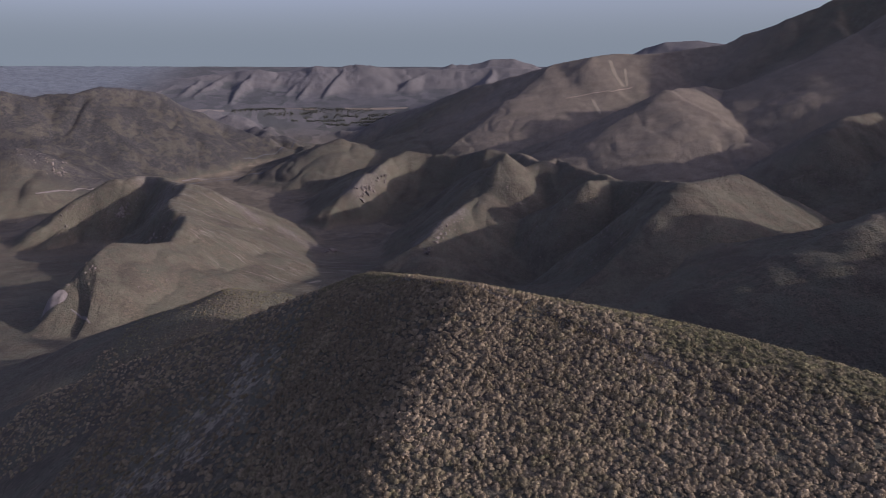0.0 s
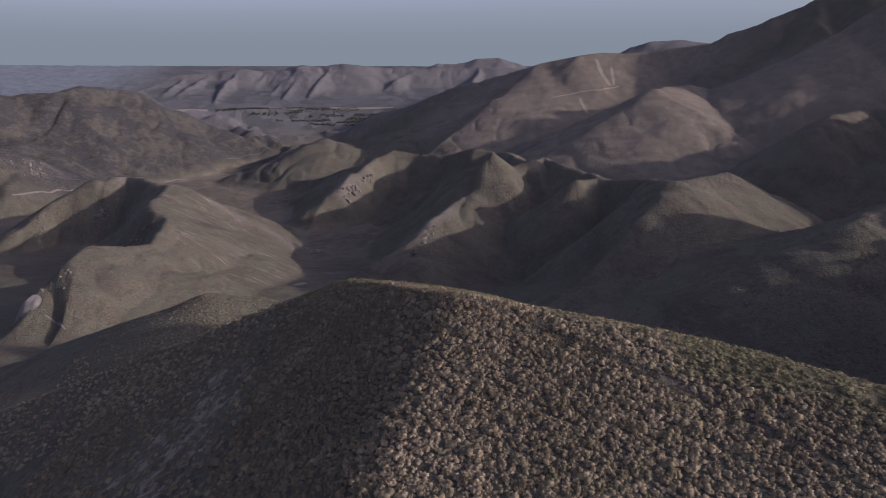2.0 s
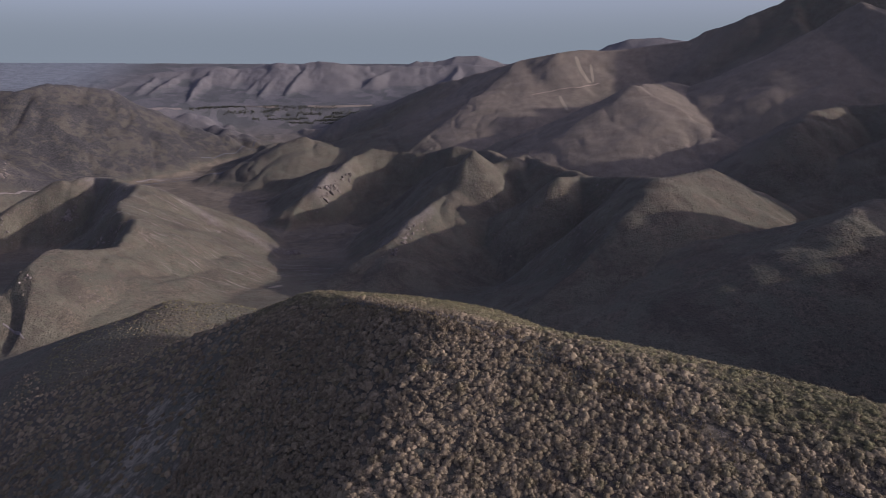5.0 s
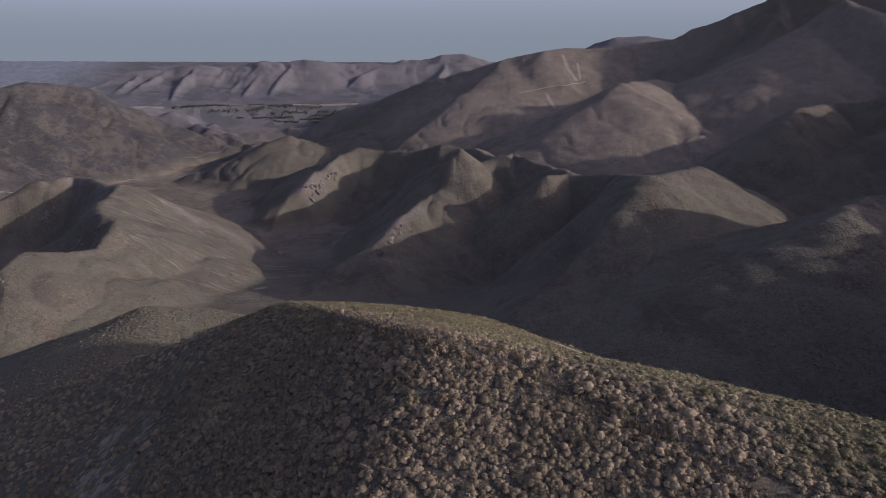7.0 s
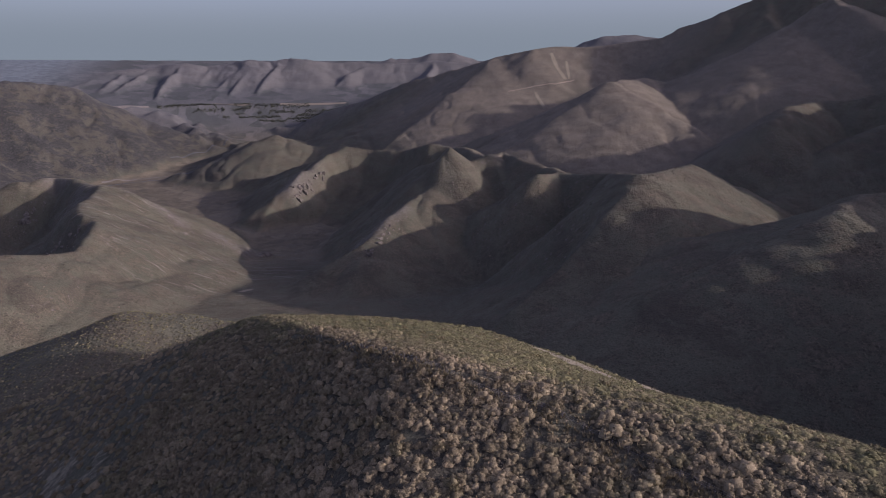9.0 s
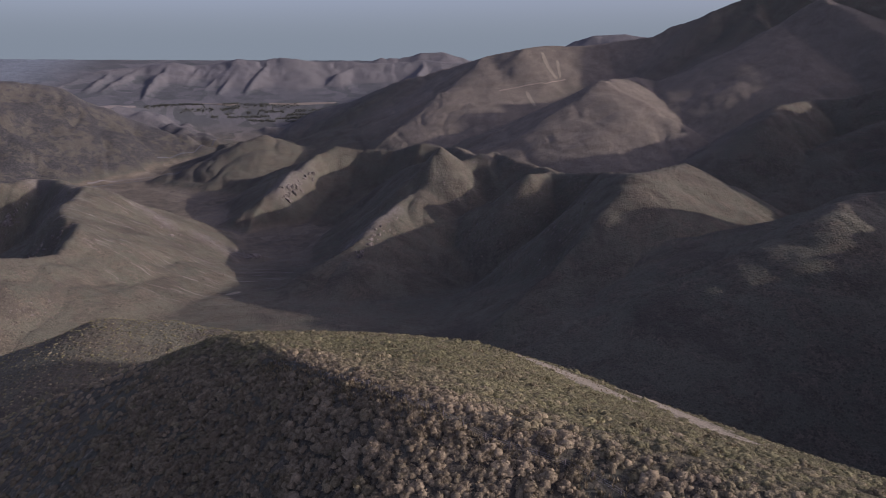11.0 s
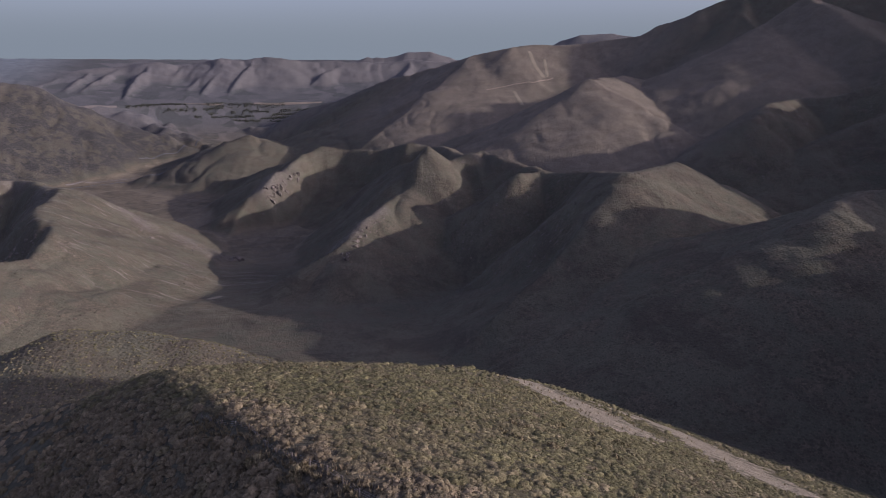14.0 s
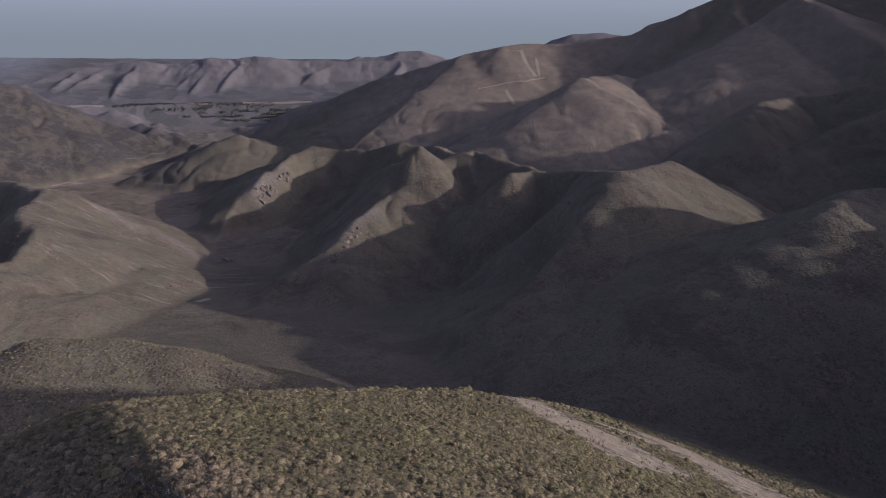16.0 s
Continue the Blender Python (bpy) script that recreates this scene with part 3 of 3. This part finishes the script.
drape("pale_field", [(-962, 3668), (-860, 3692), (-767, 3708)], 14, field_mat, 1.5, "pale strip of stubble field below the far range", "field", 9)
drape("pale_field_far", [(-600, 3735), (-420, 3760), (-223, 3781)], 12, field_mat, 1.5, "narrow stubble field below the far range", "field", 10)

# ------------------------------------------------------------------ shelter belts and woods on the plain
BELTS = [((-1051, 3608), (-766, 3689)), ((-767, 3698), (-430, 3750)), ((-630, 3691), (-291, 3737)), ((-493, 3682), (-290, 3715)),
         ((-557, 3644), (-322, 3679)), ((-825, 3637), (-630, 3691)), ((-1024, 3647), (-767, 3708)), ((-1310, 3546), (-1024, 3647)), ((-290, 3715), (-200, 3757)),
         ((-900, 3600), (-600, 3660)), ((-700, 3610), (-420, 3630)), ((-2150, 3290), (-1700, 3480)), ((-2000, 3420), (-1500, 3600))]
for k, (a, b) in enumerate(BELTS):
    rng = np.random.default_rng(100 + k)
    count = 130
    verts, faces = [], []
    us, j1, j2 = rng.random(count), rng.normal(0, 5, count), rng.normal(0, 5, count)
    tree_x, tree_y = a[0] + (b[0] - a[0]) * us + j1, a[1] + (b[1] - a[1]) * us + j2
    tree_z = height(tree_x, tree_y)
    for i in range(count):
        u = us[i]
        if rough(np.array([u * 5.0]), np.array([k + 0.5]), 3)[0] < -0.35:
            continue
        x, y = tree_x[i], tree_y[i]
        tall, wide = rng.uniform(4, 9), rng.uniform(3, 7)
        z = tree_z[i] - 1
        for c in range(4):
            ox, oy, oz = rng.normal(0, wide * 0.35), rng.normal(0, wide * 0.35), tall * (0.25 + 0.18 * c)
            r = wide * (0.62 - 0.1 * c) * rng.uniform(0.8, 1.2)
            base = len(verts)
            ring = [(x + ox + r * math.cos(q) * rng.uniform(0.7, 1.2), y + oy + r * math.sin(q) * rng.uniform(0.7, 1.2), z + oz + rng.normal(0, r * 0.2)) for q in np.linspace(0, 2 * math.pi, 6)[:-1]]
            verts += ring + [(x + ox, y + oy, z + oz + r * 1.3), (x + ox, y + oy, z + oz - r)]
            for q in range(5):
                faces += [(base + q, base + (q + 1) % 5, base + 5), (base + (q + 1) % 5, base + q, base + 6)]
    belt = new("tree_belt", mesh_from("tree_belt", verts, faces, tree_mat))
    tagged(belt, "dark belt of conifers between the fields of the plain", "trees", "tree belts on the plain", "stuff")

# ------------------------------------------------------------------ rock outcrops


def rock_mesh(seed, flat):
    bm = bmesh.new()
    bmesh.ops.create_icosphere(bm, subdivisions=3, radius=1.0)
    rng = random.Random(seed)
    cuts = [(Vector((rng.gauss(0, 1), rng.gauss(0, 1), rng.gauss(0, 0.8))).normalized(), rng.uniform(0.42, 0.8)) for _ in range(13)]
    for v in bm.verts:
        for n, d in cuts:
            over = v.co.dot(n) - d
            if over > 0:
                v.co -= n * over * 0.92
        v.co += v.co.normalized() * 0.10 * noise.noise(v.co * 2.6 + Vector((seed, 0, 0))) + v.co.normalized() * 0.05 * noise.noise(v.co * 7 + Vector((0, seed, 0)))
        v.co.z *= flat
    m = bpy.data.meshes.new("rock_outcrop")
    bm.to_mesh(m)
    bm.free()
    m.materials.append(rock_mat)
    return m


ROCKS = [rock_mesh(s, f) for s, f in ((1, 0.9), (2, 0.7), (3, 1.3), (4, 0.6), (5, 1.0), (6, 1.6))]
rng = random.Random(7)


def crag(points, count, low, high, spread, label, group):
    """Rocks scattered along a line."""
    spots = []
    for _ in range(count):
        k = rng.uniform(0, len(points) - 1.001)
        a, b, u = points[int(k)], points[int(k) + 1], k - int(k)
        x = a[0] + (b[0] - a[0]) * u + rng.gauss(0, spread)
        y = a[1] + (b[1] - a[1]) * u + rng.gauss(0, spread)
        spots.append((x, y))
    for (x, y), z in zip(spots, height(*np.array(spots).T)):
        size = rng.uniform(low, high) * 0.7
        ob = new("rock_outcrop", rng.choice(ROCKS))
        ob.matrix_basis = pose(x, y, float(z) - 0.42 * size, rng.uniform(-18, 18), rng.uniform(-18, 18), rng.uniform(0, 360)) @ Matrix.Diagonal((size * rng.uniform(0.7, 1.3), size * rng.uniform(0.6, 1.0), size, 1))
        tagged(ob, label, "rock", group)


crag([(-36, 1154), (-10, 1204), (19, 1268)], 22, 5, 12, 7, "jagged grey rock standing on the sunlit spur", "rocks of the spur")
crag([(19, 1268), (89, 1396), (163, 1465)], 12, 3, 7, 9, "small grey rock on the crest of the spur", "rocks of the spur")
crag([(-275, 1879), (-257, 1924), (-231, 1977), (-200, 2022)], 26, 8, 18, 8, "tall grey rock pillar at the hill's foot", "rocks of the far spur")
crag([(-927, 1642), (-906, 1661), (-879, 1689)], 18, 5, 13, 7, "grey rock rib catching sun on the shaded flank", "rocks of the rocky hill")
crag([(-670, 1285), (-620, 1253), (-582, 1241)], 16, 4, 10, 6, "grey rock rib catching sun on the shaded flank", "rocks of the rocky hill")
crag([(-796, 1566), (-749, 1549)], 10, 4, 9, 6, "grey rock rib catching sun on the shaded flank", "rocks of the rocky hill")
crag([(-494, 1470), (-414, 1481), (-345, 1491)], 14, 3, 8, 7, "weathered grey rock along the hill's crest", "rocks of the rocky hill")
crag([(-291, 1478), (-297, 1484)], 6, 9, 17, 4, "pale rock knob at the end of the ridge", "rocks of the rocky hill")
crag([(-60, 2130), (-30, 2125)], 5, 2, 4, 7, "grey tor on the crest of the middle hills", "rocks of the middle crest")
crag([(-1053, 1620), (-1069, 1606)], 7, 3, 7, 6, "grey rock on the hill's far shoulder", "rocks of the rocky hill")
crag([(-538, 852), (-561, 849)], 8, 2, 5, 8, "grey boulder at the foot of the rocky hill", "rocks of the rocky hill")
crag([(-1406, 2129), (-1372, 2115), (-1381, 2189)], 14, 6, 15, 16, "pale slab of rock on the dark hillside", "rocks of the valley side")
crag([(-1448, 2114), (-1532, 2155)], 8, 5, 11, 16, "pale slab of rock on the dark hillside", "rocks of the valley side")
crag([(-1485, 2162), (-1335, 2170)], 9, 3, 7, 10, "pale slab of rock on the dark hillside", "rocks of the valley side")
crag([(-579, 3425), (-440, 2975)], 7, 4, 9, 8, "grey tor on the knoll in the valley", "rocks of the knoll")

# a heap of pale spoil beside the track in the side valley
ax = np.linspace(-1, 1, 25)
HX, HY = np.meshgrid(ax, ax)
hx, hy = HX.ravel() * 24, HY.ravel() * 15
prof = np.clip(1 - np.hypot(HX, HY).ravel() ** 1.3, 0, 1)
hz = prof * 9 + 1.5 * fractal(hx / 9, hy / 9, 3, 77) * np.clip(prof * 4, 0, 1) - 0.6
cx, cy = -577.0, 820.0
heap_z = height(cx + hx, cy + hy)
ids = np.arange(625).reshape(25, 25)
heap = new("gravel_heap", mesh_from("gravel_heap", np.stack([cx + hx, cy + hy, heap_z + hz], -1), np.stack([ids[:-1, :-1], ids[:-1, 1:], ids[1:, 1:], ids[1:, :-1]], -1).reshape(-1, 4), gravel_mat, True))
tagged(heap, "pale heap of gravel beside the track", "gravel heap")

# ------------------------------------------------------------------ shrubs of the near hill


def shrub_shape(seed, blades, lobes, fineness=1.0):
    """One bush of radius 1: rounded lobes heaped together, with short leafy sprays all over them."""
    rng = np.random.default_rng(seed)
    verts, faces, heads = [], [], []
    for k in range(lobes):
        a = 2.4 * k + rng.uniform(-0.5, 0.5)
        out = 0.0 if k == 0 else rng.uniform(0.38, 0.66)
        r = rng.uniform(0.33, 0.46) * (1.15 if k == 0 else 1.0) * (5.0 / max(lobes, 3)) ** 0.35
        c = np.array([out * math.cos(a), out * math.sin(a), rng.uniform(0.02, 0.16) + (0.26 if k == 0 else 0.0)])
        heads.append((c, r))
        base = len(verts)
        for q in range(5):
            w = 2 * math.pi * q / 5 + a
            verts.append(c + np.array([math.cos(w), math.sin(w), 0]) * r * rng.uniform(0.85, 1.15) + np.array([0, 0, -0.25]))
        for q in range(3):
            w = 2 * math.pi * q / 3 + a + 0.4
            verts.append(c + np.array([math.cos(w) * 0.62, math.sin(w) * 0.62, 0.66]) * r * rng.uniform(0.8, 1.15))
        faces += [(base, base + 1, base + 5), (base + 1, base + 2, base + 6), (base + 1, base + 6, base + 5), (base + 2, base + 3, base + 6), (base + 3, base + 7, base + 6), (base + 3, base + 4, base + 7), (base + 4, base + 5, base + 7), (base + 4, base, base + 5), (base + 5, base + 6, base + 7)]
    for _ in range(blades):
        c, r = heads[rng.integers(0, lobes)]
        a, up = rng.uniform(0, 2 * math.pi), rng.uniform(-0.1, 1.0)
        flat = math.sqrt(max(0, 1 - up * up))
        n = np.array([flat * math.cos(a), flat * math.sin(a), up])
        side = np.cross(n, rng.normal(0, 1, 3))
        side /= np.linalg.norm(side) + 1e-6
        across = np.cross(n, side)
        foot = c + n * r * rng.uniform(0.6, 1.0)
        way = n * rng.uniform(0.05, 0.20) + across * rng.uniform(0.06, 0.22) + np.array([0, 0, rng.uniform(0.0, 0.08)])
        wide = rng.uniform(0.045, 0.095) * fineness
        base = len(verts)
        verts += [foot - side * wide, foot + side * wide, foot + way]
        faces.append((base, base + 1, base + 2))
    return np.array(verts), np.array(faces)


def tuft_shape(seed, blades):
    """A tussock: blades that fan out from one root, of height 1."""
    rng = np.random.default_rng(seed)
    verts, faces = [], []
    for _ in range(blades):
        a, lean = rng.uniform(0, 2 * math.pi), rng.uniform(0.15, 0.8)
        tip = np.array([math.cos(a) * lean, math.sin(a) * lean, rng.uniform(0.6, 1.0)])
        side = np.array([-math.sin(a), math.cos(a), 0]) * rng.uniform(0.06, 0.12)
        root = np.array([math.cos(a), math.sin(a), 0]) * 0.08
        base = len(verts)
        verts += [root - side, root + side, tip]
        faces.append((base, base + 1, base + 2))
    return np.array(verts), np.array(faces)


def spread_mesh(name, shapes, x, y, size, tall, tone, olive, mat, seed):
    """Many copies of the shapes, joined into one mesh that lies on the land."""
    rng = np.random.default_rng(seed)
    z = height(x, y)
    pick = rng.integers(0, len(shapes), len(x))
    all_v, all_f, all_t, all_o, start = [], [], [], [], 0
    for k, (v, f) in enumerate(shapes):
        i = np.nonzero(pick == k)[0]
        if not len(i):
            continue
        a = rng.uniform(0, 2 * math.pi, len(i))
        c, s = np.cos(a)[:, None], np.sin(a)[:, None]
        w = size[i][:, None]
        px = (v[:, 0] * c - v[:, 1] * s) * w + x[i][:, None]
        py = (v[:, 0] * s + v[:, 1] * c) * w + y[i][:, None]
        pz = v[:, 2] * tall[i][:, None] + z[i][:, None] - 0.05
        all_v.append(np.stack([px, py, pz], -1).reshape(-1, 3))
        all_f.append((f[None] + (start + np.arange(len(i)) * len(v))[:, None, None]).reshape(-1, 3))
        all_t.append(np.repeat(tone[i], len(v)))
        all_o.append(np.repeat(olive[i], len(v)))
        start += len(i) * len(v)
    m = mesh_from(name, np.concatenate(all_v), np.concatenate(all_f), mat)
    m.attributes.new("tone", "FLOAT", "POINT").data.foreach_set("value", np.concatenate(all_t).astype(np.float32))
    m.attributes.new("olive", "FLOAT", "POINT").data.foreach_set("value", np.concatenate(all_o).astype(np.float32))
    return new(name, m)


def jitter(x0, x1, y0, y1, step, seed):
    rng = np.random.default_rng(seed)
    X, Y = np.meshgrid(np.arange(x0, x1, step), np.arange(y0, y1, step))
    return X.ravel() + rng.uniform(-0.55, 0.55, X.size) * step, Y.ravel() + rng.uniform(-0.55, 0.55, X.size) * step


FENCE = [(-17, 195), (-14, 191), (-9, 186), (-5, 178), (1, 171), (5, 164), (10, 158), (15, 152.5), (23, 147), (30, 138.5), (36, 132), (43, 124), (53, 112), (64, 99)]


def bare_ground(x, y):
    out = np.zeros(len(x))
    for line, width, weight in slips:
        out = np.maximum(out, weight * near_line(x, y, line, width))
    return out


def keep_off(x, y):
    """Bushes leave out the slips, and grow thinner along the fence."""
    rng = np.random.default_rng(5)
    gap = near_line(x, y, FENCE, 1.9) > 0.3
    return (bare_ground(x, y) < 0.35 + 0.25 * rng.random(len(x))) & ~(gap & (rng.random(len(x)) < 0.9))


def north_side(x, y):
    """1 beyond the fence, on the olive bench, 0 on the brown south slope."""
    edge = 170 - 0.98 * (x - 2)
    edge = np.where(x < 2, 176 - 1.0 * (x - 2), edge)
    return np.clip((y - edge + 5 * fractal(x / 12, y / 12, 2, 8)) / 10, 0, 1)


cover("bench", north_side(vx, vy) * np.clip((radius - 60) / 30, 0, 1) * np.clip((420 - radius) / 60, 0, 1))


def bushes(name, x, y, shapes, low, high, flatness, seed, label):
    rng = np.random.default_rng(seed)
    ok = keep_off(x, y) & (x < 0.80 * y + 30)
    thin = fractal(x / 16, y / 16, 3, 61)
    ok &= rng.random(len(x)) < 0.93 - 0.28 * np.clip(thin, 0, 1)
    x, y = x[ok], y[ok]
    green = north_side(x, y)
    size = rng.uniform(low, high, len(x)) * np.exp(rng.normal(0, 0.22, len(x))) * (1 - 0.10 * green)
    tall = size * rng.uniform(0.75, 1.2, len(x)) * (flatness - 0.26 * green)
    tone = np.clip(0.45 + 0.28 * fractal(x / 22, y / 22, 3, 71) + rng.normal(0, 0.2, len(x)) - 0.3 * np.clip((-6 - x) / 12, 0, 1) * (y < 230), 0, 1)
    olive = np.clip(green * 0.85 + rng.normal(0.04, 0.22, len(x)) + 0.25 * fractal(x / 30, y / 30, 2, 19), 0, 1)
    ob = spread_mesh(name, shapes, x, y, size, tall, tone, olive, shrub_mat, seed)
    return tagged(ob, label, "shrubs", kind="stuff")


full_shapes = [shrub_shape(s, 74, 5) for s in range(12)]
light_shapes = [shrub_shape(20 + s, 14, 3, 1.6) for s in range(6)]
far_shapes = [shrub_shape(40 + s, 6, 2, 2.0) for s in range(5)]
x, y = jitter(-50, 106, 76, 236, 1.2, 1)
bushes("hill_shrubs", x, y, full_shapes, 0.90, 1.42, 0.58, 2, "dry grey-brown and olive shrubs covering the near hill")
x, y = jitter(-150, 215, 48, 330, 2.3, 3)
ok = ~((x > -50) & (x < 106) & (y > 76) & (y < 236)) & (near_hill(x, y) > 250)
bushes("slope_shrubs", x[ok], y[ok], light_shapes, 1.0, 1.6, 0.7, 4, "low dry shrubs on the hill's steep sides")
x, y = jitter(-290, -30, 232, 700, 3.3, 5)
ok = ~((x > -150) & (y < 330))
bushes("shoulder_shrubs", x[ok], y[ok], far_shapes, 1.0, 1.7, 0.8, 6, "low olive shrubs on the shoulder below the hill")

# scrub dotted over the middle hills, thicker in the hollows
def low_bush(seed):
    rng = np.random.default_rng(seed)
    v = [(0.95 * math.cos(a) * rng.uniform(0.7, 1.2), 0.95 * math.sin(a) * rng.uniform(0.7, 1.2), rng.uniform(-0.25, 0.0)) for a in np.linspace(0, 2 * math.pi, 7)[:-1]]
    v += [(0.6 * math.cos(a) * rng.uniform(0.6, 1.2), 0.6 * math.sin(a) * rng.uniform(0.6, 1.2), rng.uniform(0.5, 0.8)) for a in (0.4, 2.5, 4.6)]
    f = [(0, 1, 6), (1, 2, 7), (2, 3, 7), (3, 4, 8), (4, 5, 8), (5, 0, 6), (1, 7, 6), (3, 8, 7), (5, 6, 8), (6, 7, 8)]
    return np.array(v), np.array(f)


def hill_scrub(name, x0, x1, y0, y1, step, low, high, seed, label):
    x, y = jitter(x0, x1, y0, y1, step, seed)
    rng = np.random.default_rng(seed + 1)
    where = fractal(x / 95, y / 95, 4, 203)
    z = height(x, y)
    ok = (rng.random(len(x)) < 0.42 + 0.42 * np.clip(where, -1, 1)) & (z - floor_height(x, y) > 9)
    x, y = x[ok], y[ok]
    size = rng.uniform(low, high, len(x)) * np.exp(rng.normal(0, 0.25, len(x)))
    tone = np.clip(rng.normal(0.4, 0.3, len(x)), 0, 1)
    ob = spread_mesh(name, [low_bush(s) for s in range(6)], x, y, size, size * rng.uniform(0.6, 1.1, len(x)), tone, np.clip(rng.normal(0.35, 0.25, len(x)), 0, 1), scrub_mat, seed + 2)
    return tagged(ob, label, "shrubs", kind="stuff")


hill_scrub("rocky_hill_scrub", -1150, -150, 820, 1800, 8.0, 0.7, 1.7, 301, "low dark scrub dotted over the rocky hill")
hill_scrub("middle_hill_scrub", -330, 700, 950, 2200, 8.5, 0.8, 1.9, 311, "low dark scrub dotted over the middle hills")
hill_scrub("large_hill_scrub", 550, 1700, 1500, 2450, 12.0, 0.8, 1.6, 321, "low scrub dotted over the large hill")

# tussock grass: thick along the fence, scattered elsewhere
rng_t = np.random.default_rng(12)
fp = np.array(FENCE, float)
along = rng_t.uniform(0, len(fp) - 1.001, 1500)
fi, fu = along.astype(int), along - along.astype(int)
tx = fp[fi, 0] + (fp[fi + 1, 0] - fp[fi, 0]) * fu + rng_t.normal(-0.9, 1.5, 1500)
ty = fp[fi, 1] + (fp[fi + 1, 1] - fp[fi, 1]) * fu + rng_t.normal(-1.3, 1.5, 1500)
sx, sy = rng_t.uniform(-24, 110, 3800), rng_t.uniform(80, 262, 3800)
ok = rng_t.random(3800) < 0.35 + 0.5 * np.clip(fractal(sx / 14, sy / 14, 3, 91), -0.6, 1)
tx, ty = np.concatenate([tx, sx[ok]]), np.concatenate([ty, sy[ok]])
ts = rng_t.uniform(0.35, 0.7, len(tx))
grass = spread_mesh("tussock_grass", [tuft_shape(s, 15) for s in range(5)], tx, ty, ts * 0.9, ts * 1.15, rng_t.random(len(tx)), rng_t.random(len(tx)) * 0.5, straw_mat, 13)
tagged(grass, "straw-coloured tussock grass along the fence", "grass", kind="stuff")

# single larger bushes that stand out on the slope
bush_root = []
for s in range(5):
    root = new("shrub")
    v, f = shrub_shape(60 + s, 420, 9, 0.55)
    m = mesh_from("foliage", v, f, shrub_mat)
    m.attributes.new("tone", "FLOAT", "POINT").data.foreach_set("value", np.full(len(v), 0.3 + 0.14 * s, np.float32))
    m.attributes.new("olive", "FLOAT", "POINT").data.foreach_set("value", np.full(len(v), 0.2 * s, np.float32))
    part("foliage", m, root)
    rng_s = np.random.default_rng(80 + s)
    sv, sf = [], []
    for k in range(6):
        a, lean = 2 * math.pi * k / 6 + rng_s.uniform(-0.4, 0.4), rng_s.uniform(0.25, 0.6)
        foot, tip = np.array([0.06 * math.cos(a), 0.06 * math.sin(a), -0.2]), np.array([lean * math.cos(a), lean * math.sin(a), 0.62])
        side, other = np.array([-math.sin(a), math.cos(a), 0]) * 0.045, np.array([math.cos(a), math.sin(a), 0]) * 0.045
        b = len(sv)
        sv += [foot - side, foot + side, foot + other, tip - side * 0.4, tip + side * 0.4, tip + other * 0.4]
        sf += [(b, b + 1, b + 4), (b, b + 4, b + 3), (b + 1, b + 2, b + 5), (b + 1, b + 5, b + 4), (b + 2, b, b + 3), (b + 2, b + 3, b + 5)]
    part("stems", mesh_from("stems", sv, sf, stem_mat), root, "dark woody stems")
    bush_root.append(root)
rng_b = random.Random(31)
kinds = ["grey-brown shrub with feathery sprays", "dry brown shrub with dense twigs", "brown-green shrub, rounded and dense", "olive-green shrub among drier ones", "olive shrub with a broad rounded crown"]
spots = np.array([(rng_b.uniform(-12, 95), rng_b.uniform(92, 232)) for _ in range(230)])
spots = spots[bare_ground(*spots.T) < 0.3][:170]
for (bx, by), bz, side_n in zip(spots, height(*spots.T), north_side(*spots.T)):
    s = rng_b.choice((0, 1, 2) if side_n < 0.5 else (2, 3, 4))
    size = rng_b.uniform(1.1, 1.5) * (1 - 0.2 * side_n)
    place = pose(bx, by, float(bz) - 0.05, 0, 0, rng_b.uniform(0, 360))
    ob = bush_root[s] if not bush_root[s].get("label") else copy_thing(bush_root[s], place)
    ob.matrix_basis = place
    ob.scale = (size, size, size * rng_b.uniform(0.8, 1.1))
    tagged(ob, kinds[s] + " on the near hill", "shrub", "larger shrubs of the near hill")

# ------------------------------------------------------------------ post and wire fence along the crest
fence = tagged(new("fence"), "weathered wooden post and wire fence along the crest", "fence")
bm = bmesh.new()
bmesh.ops.create_cone(bm, cap_ends=True, segments=8, radius1=0.07, radius2=0.06, depth=1.3)
bmesh.ops.translate(bm, verts=bm.verts, vec=(0, 0, 0.25))
bmesh.ops.bevel(bm, geom=[e for e in bm.edges if all(v.co.z > 0.85 for v in e.verts)], offset=0.02, segments=1, affect="EDGES")
post_mesh = bpy.data.meshes.new("post")
bm.to_mesh(post_mesh)
bm.free()
post_mesh.materials.append(post_mat)
seg = np.concatenate([[0], np.cumsum(np.hypot(*np.diff(fp, axis=0).T))])
posts = []
rng_f = random.Random(3)
marks = np.arange(0, seg[-1], 3.1)
mx, my = np.interp(marks, seg, fp[:, 0]), np.interp(marks, seg, fp[:, 1])
for px, py, z in zip(mx.tolist(), my.tolist(), height(mx, my).tolist()):
    posts.append((px, py, z))
    part("post", post_mesh, fence, at=pose(px, py, z, rng_f.uniform(-3, 3), rng_f.uniform(-3, 3), rng_f.uniform(0, 360)))
for level in (0.25, 0.5, 0.78):
    curve = bpy.data.curves.new("wire", "CURVE")
    curve.dimensions, curve.bevel_depth, curve.bevel_resolution = "3D", 0.008, 0
    line = curve.splines.new("POLY")
    line.points.add(len(posts) - 1)
    for p, (px, py, z) in zip(line.points, posts):
        p.co = (px + 0.09, py, z + level, 1)
    curve.materials.append(wire_mat)
    part("wire", curve, fence, "thin galvanised wire")
